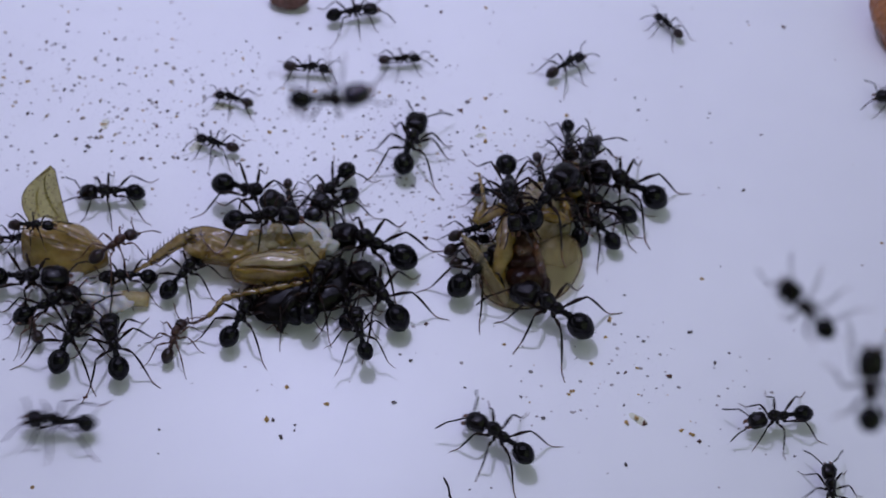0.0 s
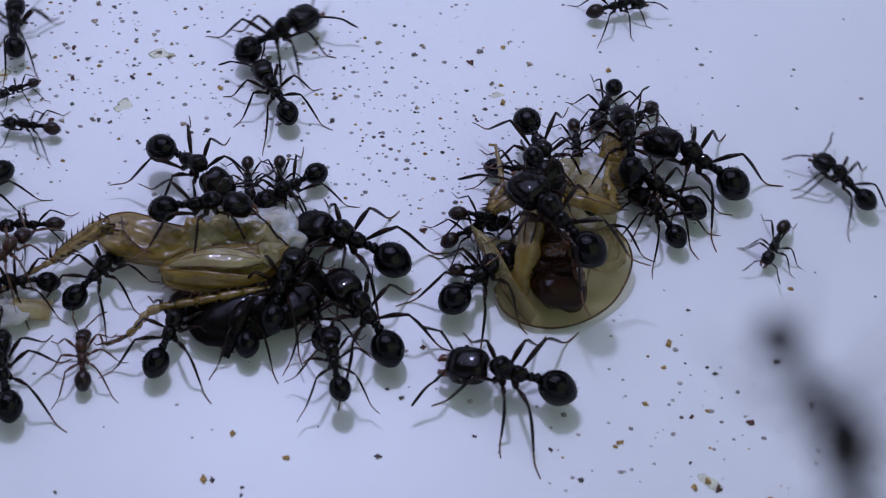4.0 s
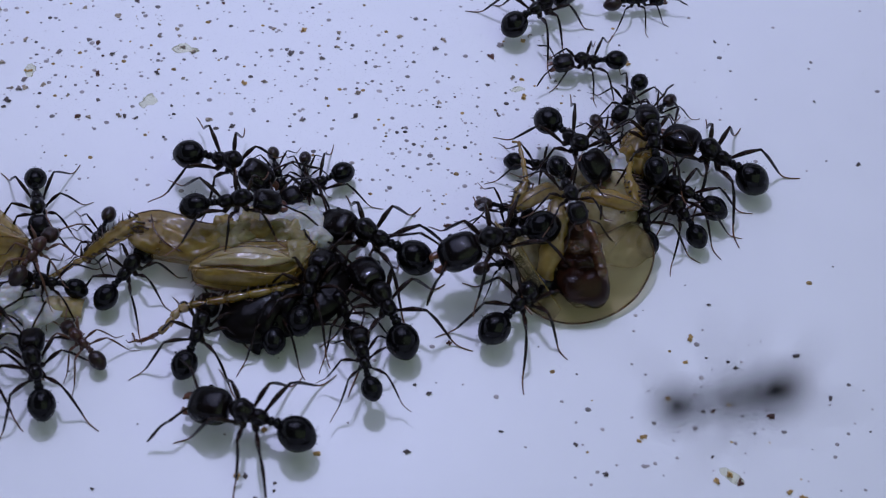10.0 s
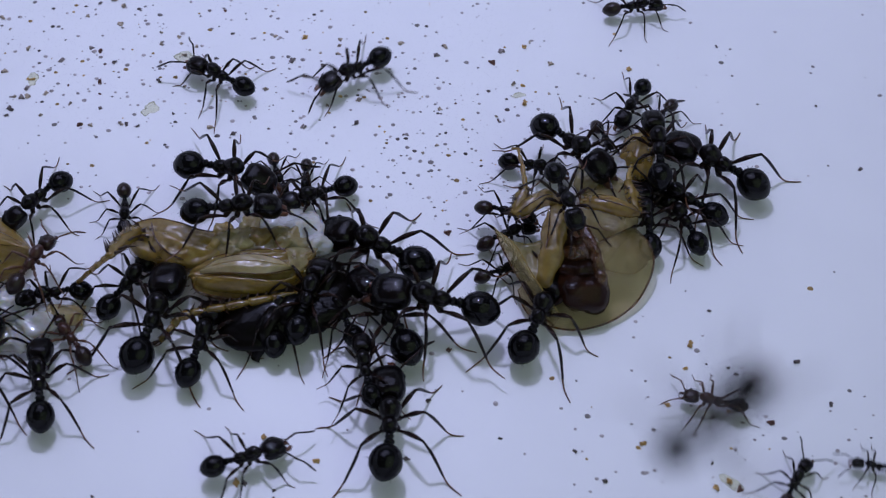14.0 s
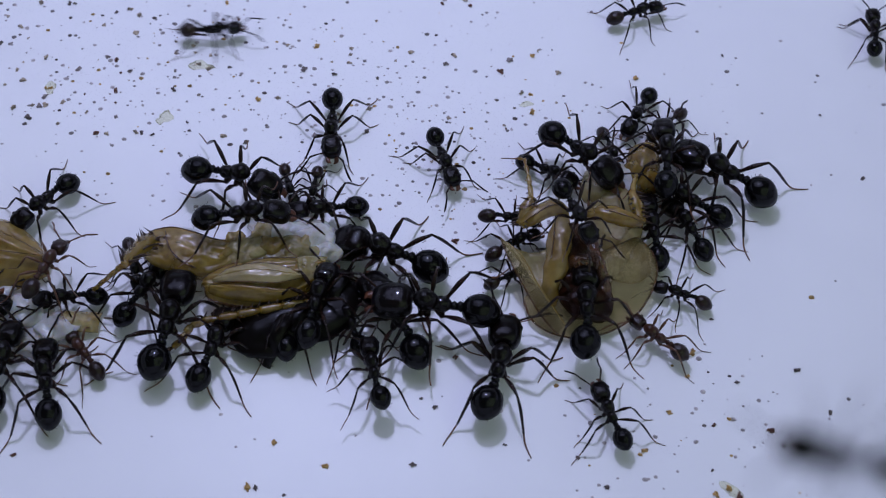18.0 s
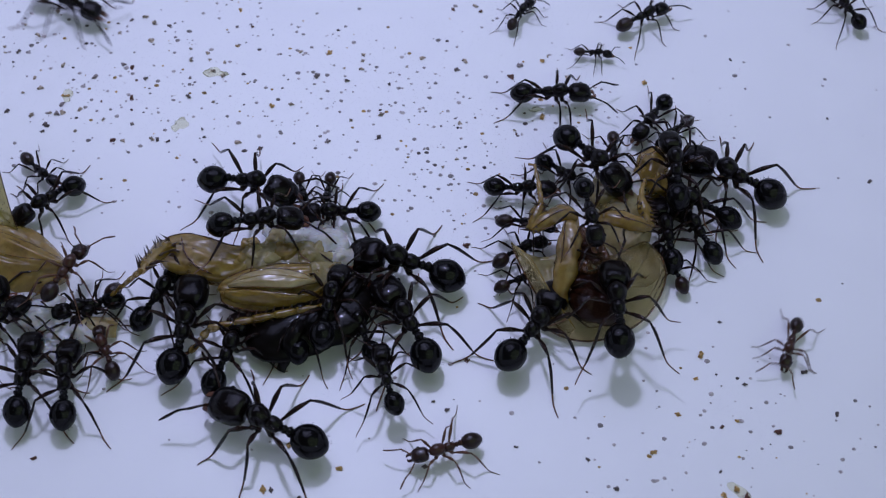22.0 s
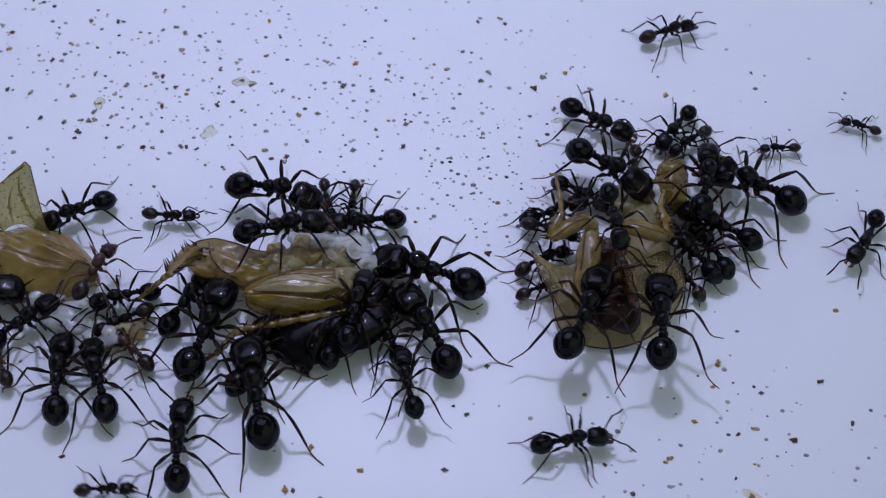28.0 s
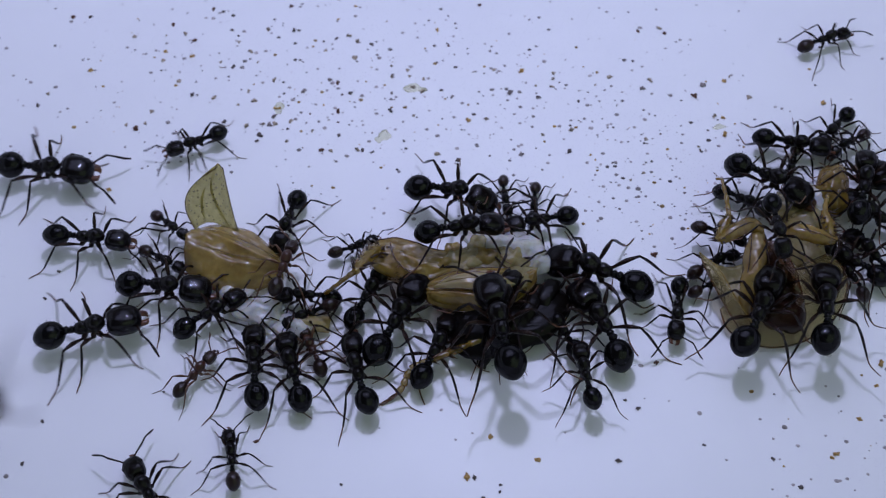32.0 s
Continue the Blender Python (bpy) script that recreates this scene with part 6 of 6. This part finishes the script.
    go(ant(6.91, "media", "glossy black ant with dark red jaws beside cockroach remains", True, 83), [(0, -24.5, -13.7, 0, 113), (2, -24.4, -13.7, 0, 117), (3, -24.3, -13.6, 0, 114), (7, -24, -14, 0, 115), (10, -24.3, -13.7, 0, 113), (13, -24, -13.9, 0, 105), (17, -24.7, -13.5, 0, 111), (20, -24.9, -13.3, 0, 100), (23, -24.9, -13.1, 0, 103), (25, -24.8, -13.3, 0, 111), (28, -24.7, -12.8, 0, 117), (29, -24.9, -12.9, 0, 118), (30, -24.9, -12.8, 0, 119), (31, -24.7, -12.9, 0, 114), (32, -24.4, -12.9, 0, 116)])
    go(ant(4.6, "brown", "small red-brown ant beside cockroach remains", True, 84), [(0, -19.8, -12.6, 0, 82), (2, -19.9, -12.6, 0, 100), (3, -19.9, -12.1, 0, 105), (4, -19.8, -12, 0, 104), (7, -19.9, -12.5, 0, 119), (8, -21.3, -11.7, 0, 136), (10, -22, -11.3, 0, 139), (13, -22.8, -10.4, 0, 132), (17, -23.1, -10.8, 0, 146), (20, -22.7, -11.4, 0, 102), (23, -23, -9.9, 0, 127), (25, -22.7, -9.5, 0, 124), (28, -23.1, -10.2, 0, 144), (30, -23.6, -10.1, 0, 137), (31, -23.7, -10.2, 0, 133), (32, -23.4, -11, 0, 124)])
    go(ant(6.75, "media", "glossy black ant with dark red jaws walking on the tray floor", False, 85), [(25.8, -13.8, -32.7, 0, 109), (27.5, -19.4, -17.1, 0, 89), (28, -18.5, -17.1, 0, 98), (29, -18.2, -15.7, 0, 98), (30, -18.3, -14.3, 0, 101), (31, -19.7, -13.4, 0, 118), (32, -19.8, -12.7, 0, 113)])
    go(ant(4.11, "minor", "small slender black ant beside cockroach remains", True, 86), [(0, -33, -4, 3, -1), (2, -33.2, -3.7, 3, 22), (29, -35.9, -2.3, 0.5, -26), (30, -35.8, -2.2, 0.5, -16), (31, -36.1, -2, 0.5, -32), (32, -36, -1.8, 0.5, -33)])
    go(ant(4.46, "minor", "small slender black ant beside cockroach remains", True, 87), [(29, -35.1, -3.4, 0, 6), (30, -34.7, -4, 0, -29), (31, -35.9, -3.7, 0, -38), (32, -36, -4.6, 0, -24)])
    go(ant(7.38, "major", "large glossy black big-headed ant beside cockroach remains", True, 88), [(0, -33, -7.8, 0, 1), (2, -32.7, -7.9, 0, 5), (29, -35, -6.9, 0, -1), (30, -35.3, -7.2, 0, -3), (31, -35.2, -7.4, 0, -5), (32, -35.1, -7.3, 0, -3)])
    go(ant(6.29, "media", "glossy black ant with dark red jaws beside cockroach remains", True, 89), [(0, -30.7, -10.2, 0, 33), (2, -30.6, -10.5, 0, 20), (28, -30.8, -9.1, 0, 45), (29, -31, -9.4, 0, 44), (30, -31.1, -9.3, 0, 41), (31, -31, -9.2, 0, 43), (32, -31.2, -9, 0, 40)])
    go(ant(4.37, "brown", "small red-brown ant walking on the tray floor", False, 90), [(29, -31.7, -11.9, 0, 122), (30, -29.9, -14.3, 0, 135), (30.5, -30.5, -14.4, 0, 92), (31, -31.1, -14.5, 0, 50), (32, -31.3, -13.8, 0, 60)])
    go(ant(7.8, "major", "large glossy black big-headed ant walking on the tray floor", False, 91), [(29.6, -48.1, -10.4, 0, 16), (31, -44, -11.3, 0, 20), (32, -39.6, -11.4, 0, 18)])
    go(ant(6.85, "media", "glossy black ant with dark red jaws walking on the tray floor", False, 92), [(29.3, -45.2, -4.3, 0, 6), (30, -42.6, -4.3, 0, 6), (31, -42.3, -3.8, 0, 6), (32, -41.8, -3.7, 0, 0)])
    go(ant(7.92, "major", "large glossy black big-headed ant walking on the tray floor", False, 93), [(30.5, -57.5, 1.1, 0, 0), (31, -54.4, 1.6, 0, 3), (32, -46.8, 2.1, 0, 1)])
    go(ant(5.15, "media", "glossy black ant with dark red jaws walking on the tray floor", False, 94), [(29.2, -51.6, 30.3, 0, -26), (30, -41.8, 19.7, 0, -12), (30.5, -32.5, 11.8, 0, -46), (31, -31, 6.4, 0, -76), (31.5, -31.2, 6.5, 0, -52), (31.75, -33.5, 6.3, 0, -100), (32, -35.7, 6.2, 0, -149)])
    go(ant(4.69, "minor", "small slender black ant walking on the tray floor", False, 95), [(29.4, -38.3, -19.5, 0, 6), (30, -34.8, -18.3, 0, 2), (30.25, -32.3, -18.2, 0, 51), (30.5, -29.8, -18.2, 0, 100), (31, -28, -20, 0, 115), (31.5, -28.8, -19.1, 0, 94), (32, -27.3, -19.9, 0, 105)])
    go(ant(6.3, "media", "glossy black ant with dark red jaws walking on the tray floor", False, 96), [(28, -19.9, -32.7, 0, 110), (28.5, -29.6, -19.3, 0, 115), (29, -29.9, -18.7, 0, 114), (30, -30.4, -19.3, 0, 137), (31, -33.6, -19.8, 0, 137), (32, -32.3, -23.1, 0, 131)])
    go(ant(5.44, "media", "glossy black ant with dark red jaws walking on the tray floor", False, 97), [(0, 44.7, 19.3, 0, 175), (0.5, 50.6, 26.5, 0, 199)])
    go(ant(5.99, "media", "glossy black ant with dark red jaws walking on the tray floor", False, 98), [(2.3, -42.5, -3.9, 0, 106), (3, -32, 6.8, 0, 109), (4, -30.1, 14.4, 0, 103), (4.5, -30.6, 30.3, 0, 100)])
    go(ant(4.08, "minor", "small slender black ant walking on the tray floor", False, 99), [(1.3, -46.2, 10.4, 0, -7), (2, -32.6, 7.2, 0, 68), (2.3, -29.7, 7.8, 0, 10), (2.6, -26.9, 8.4, 0, -48), (2.73, -25.9, 7.3, 0, 9), (2.87, -25, 6.1, 0, 65), (3, -24.1, 4.9, 0, 122), (4, -27, 5.8, 0, 179), (5, -55.1, -0.6, 0, 192)])
    go(ant(3, "minor", "small slender black ant walking on the tray floor", False, 100), [(1.2, -47.7, 14.1, 0, -8), (2, -26.9, 8.6, 0, 41), (3, -35.5, 10.9, 0, -16), (3.5, -32.1, 10.1, 0, -82), (4, -28.7, 9.3, 0, -149), (4.6, -55.5, 4, 0, -174)])
    go(ant(3.93, "minor", "small slender black ant walking on the tray floor", False, 101), [(0, -18.6, 14.4, 0, 164), (0.33, -19.7, 14, 0, 110), (0.67, -20.9, 13.5, 0, 55), (1, -22, 13.1, 0, 0), (2, -26.8, 8.6, 0, 44), (2.3, -27.9, 10, 0, 107), (2.6, -28.9, 11.5, 0, 170), (3.4, -58.8, 12.2, 0, 173)])
    go(ant(5.0, "media", "glossy black ant with dark red jaws beside cockroach remains", True, 110), [(0, 6.3, 4.8, 0, -12), (8, 6.3, 4.8, 0, -12), (13.5, 5.7, 5.3, 0, -12), (22, 6.7, 6.0, 0, -35), (31, 6.4, 4.9, 0, -25), (32, 6.4, 4.9, 0, -25)])
    go(ant(6.8, "media", "glossy black ant with dark red jaws on top of cockroach remains", True, 102), [(0, -8.6, -7.7, 1, 81), (4, -8.2, -6.8, 1, 81), (13, -8.3, -7.2, 1, 80), (21, -8.5, -6.7, 1, 83), (28, -8.3, -6.6, 1, 83), (32, -10.2, -6.8, 1, 85)])
    go(ant(3.12, "minor", "small slender black ant walking on the tray floor", False, 103), [(26.8, 51.2, 27.3, 0, -154), (27.5, 26.9, 14.7, 0, -155), (28, 27.1, 13.4, 0, -197), (28.5, 26.4, 12.9, 0, -191), (28.73, 27.7, 11.4, 0, -250), (28.97, 29, 9.8, 0, -309), (29.2, 30.3, 8.3, 0, -369)])
    go(ant(4.24, "brown", "small red-brown ant walking on the tray floor", False, 104), [(1.6, 49.2, 15.7, 0, -154), (2, 37.7, 5.3, 0, -142), (2.5, 27.6, -6.6, 0, -110), (3, 18.9, -16.2, 0, -151), (3.5, 9.2, -19, 0, -159), (4.1, 0.5, -24.6, 0, -144)])
    go(ant(5.4, "media", "glossy black ant with dark red jaws walking on the tray floor", False, 105), [(23.6, -16.9, -32.6, 0, 132), (24, -20.2, -22.9, 0, 124), (24.5, -23.2, -20.2, 0, 141), (25, -25.7, -19, 0, 144), (25.5, -53.3, -7, 0, 150)])
    go(ant(3.64, "minor", "small slender black ant walking on the tray floor", False, 106), [(21.3, 4.6, 39.8, 0, 82), (22, 3, 21.1, 0, 62), (22.6, 4.8, 32.7, 0, 72)])
    go(ant(3.62, "minor", "small slender black ant walking on the tray floor", False, 107), [(16.3, -46.4, 10.4, 0, 31), (17, -33, 16.5, 0, 39), (17.6, -29.4, 30.2, 0, 72)])
    go(ant(2.552, "major", "small black ant walking upside down under the clear lid", False, 201), [(0, 14.1, -47.8, 0, 122), (0.25, 13, -48.4, 0, 178), (0.5, 11.9, -49, 0, 235), (0.67, 11.9, -49.1, 0, 181), (0.83, 11.9, -49.3, 0, 128), (1, 11.9, -49.4, 0, 74), (1.5, 11.6, -49.2, 0, 68), (1.67, 11.4, -49.5, 0, 10), (1.83, 11.1, -49.7, 0, -47), (2, 10.9, -50, 0, -104), (2.5, 10.5, -49.2, 0, -81), (3, 9.9, -48.7, 0, -46), (3.5, 7.6, -48.2, 0, -49), (4.2, -17.3, -44.3, 0, -54)], lid=True)
    go(ant(3, "major", "small black ant walking upside down under the clear lid", False, 202), [(0, 15.8, -50.7, 0, 81), (0.5, 15.3, -51.1, 0, 90), (1, 16.1, -50.7, 0, 85), (1.6, 16.8, -49.5, 0, 73), (2.2, 15.8, -48, 0, 75)], lid=True)
    go(ant(2.035, "major", "small black ant walking upside down under the clear lid", False, 203), [(1.9, 8.9, -30.3, 0, -84), (2.5, 9, -39.4, 0, -81), (3, 8.4, -44.6, 0, -107), (3.5, 6.2, -46.1, 0, -84), (4, 5.9, -46.2, 0, -59), (4.5, 5.2, -46.5, 0, -62), (5.5, 5.6, -45.7, 0, -125), (6.5, 5.9, -44.9, 0, -188), (7, 6, -44.8, 0, -192), (7.5, 4.9, -44.5, 0, -182), (7.67, 5, -44.4, 0, -126), (7.83, 5, -44.4, 0, -70), (8, 5.1, -44.3, 0, -14), (8.5, 4.6, -43.9, 0, -13), (9, 4, -44.4, 0, 5), (9.17, 4, -44.3, 0, -47), (9.33, 3.9, -44.2, 0, -98), (9.5, 3.9, -44.1, 0, -150), (9.67, 3.7, -44.3, 0, -94), (9.83, 3.5, -44.4, 0, -39), (10, 3.4, -44.5, 0, 16), (10.5, 3.6, -44.6, 0, 30), (11, 3.8, -44.6, 0, 44), (11.5, 3.4, -44.5, 0, 34), (12, 3, -44.7, 0, 9), (13, 3, -44.8, 0, 3), (13.5, 3.3, -44.5, 0, 3), (14, 4.2, -44.3, 0, 46), (14.5, 6.1, -42.4, 0, 65), (16.5, 6.3, -43.1, 0, 120), (16.67, 6.3, -43.2, 0, 61), (16.83, 6.4, -43.4, 0, 3), (17, 6.5, -43.5, 0, -56), (17.5, 6.8, -43.1, 0, -14), (17.67, 7, -43.1, 0, -71), (17.83, 7.1, -43.2, 0, -129), (18, 7.2, -43.2, 0, -186), (18.5, 7.2, -43.1, 0, -178), (19, 8.2, -43.4, 0, -201), (20, 9.2, -45.2, 0, -200)], lid=True)
    go(ant(3, "major", "small black ant walking upside down under the clear lid", False, 204), [(0, -2.4, -39.7, 0, 15), (0.17, -2.8, -40, 0, 70), (0.33, -3.2, -40.3, 0, 125), (0.5, -3.7, -40.6, 0, 180), (1, -3.8, -39.3, 0, 116), (1.5, -4.5, -34.9, 0, 100), (2.2, -3.7, -29.6, 0, 99)], lid=True)
    go(ant(1.9, "major", "small black ant walking upside down under the clear lid", False, 205), [(3.5, 14.6, -57, 0, 126), (4, 6.3, -47.7, 0, 99), (7, 6.3, -46.7, 0, 96), (8.5, 6.4, -44.3, 0, 83), (9, 6.2, -43.4, 0, 118), (9.5, 5.4, -41.1, 0, 106), (10.2, 6.8, -28.8, 0, 79)], lid=True)
    go(ant(1.7, "major", "small black ant walking upside down under the clear lid", False, 206), [(21.9, -3.1, -27.4, 0, -74), (22.5, -1.1, -34, 0, -74), (22.75, -0.4, -35.9, 0, -1), (23, 0.2, -37.9, 0, 73), (23.5, 1.6, -37.1, 0, 59), (24, 3.3, -35.3, 0, 41), (24.6, 8.2, -28.9, 0, 41)], lid=True)
    # the ants drag the hind leg out from under the plate and let it go again
    walk(MIDDLE["hind_thigh"], [(0, pose(*HIP_FOLDED)), (28.4, pose(*HIP_FOLDED)), (28.7, pose(-15.8 * MM, -5.3 * MM, 1.7 * MM, 0, 0, -58)), (29.2, pose(-15.8 * MM, -5.3 * MM, 1.7 * MM, 0, 0, -58)),
                                (29.5, pose(-15.6 * MM, -5.5 * MM, 1.7 * MM, 0, 0, -44)), (29.9, pose(*HIP_FOLDED)), (32, pose(*HIP_FOLDED))])
    walk(MIDDLE["hind"], [(t, pose(x * MM, y * MM, z * MM, 0, 0, turn)) for t, x, y, z, turn in (
        (0, *HIND_HOME, 0), (28.2, *HIND_HOME, 0), (28.7, -12.9, -7.5, 1.4, 22), (29.0, -13.0, -7.6, 1.4, 26), (29.2, -13.0, -7.6, 1.4, 26), (29.5, -11.6, -8.0, 1.4, 20), (30, -12.2, -8.0, 1.5, -4),
        (30.5, -11.8, -8.3, 1.4, 8), (31.5, -11.9, -9.0, 1.4, 14), (32, -11.9, -9.0, 1.4, 14))])
    # the fore shin folds up when the ants tug at it
    knee, ankle = Matrix.Translation(Vector(KNEE) * MM), Matrix.Translation((-3.0 * MM, -2.15 * MM, -1.1 * MM))
    fold = Vector((-3.1, -2.25, -1.1)).rotation_difference(Vector((-0.6, -2.6, 1.7))).to_matrix().to_4x4()
    hang = fold.inverted() @ Vector((-3.1, -1.9, -0.9)).rotation_difference(Vector((-2.0, -0.3, -2.4))).to_matrix().to_4x4()
    walk(MIDDLE["shin"], [(0, knee), (11.0, knee), (12.0, knee @ fold), (32, knee @ fold)])
    walk(MIDDLE["foot"], [(0, ankle), (11.0, ankle), (12.0, ankle @ hang), (32, ankle @ hang)])


motions()
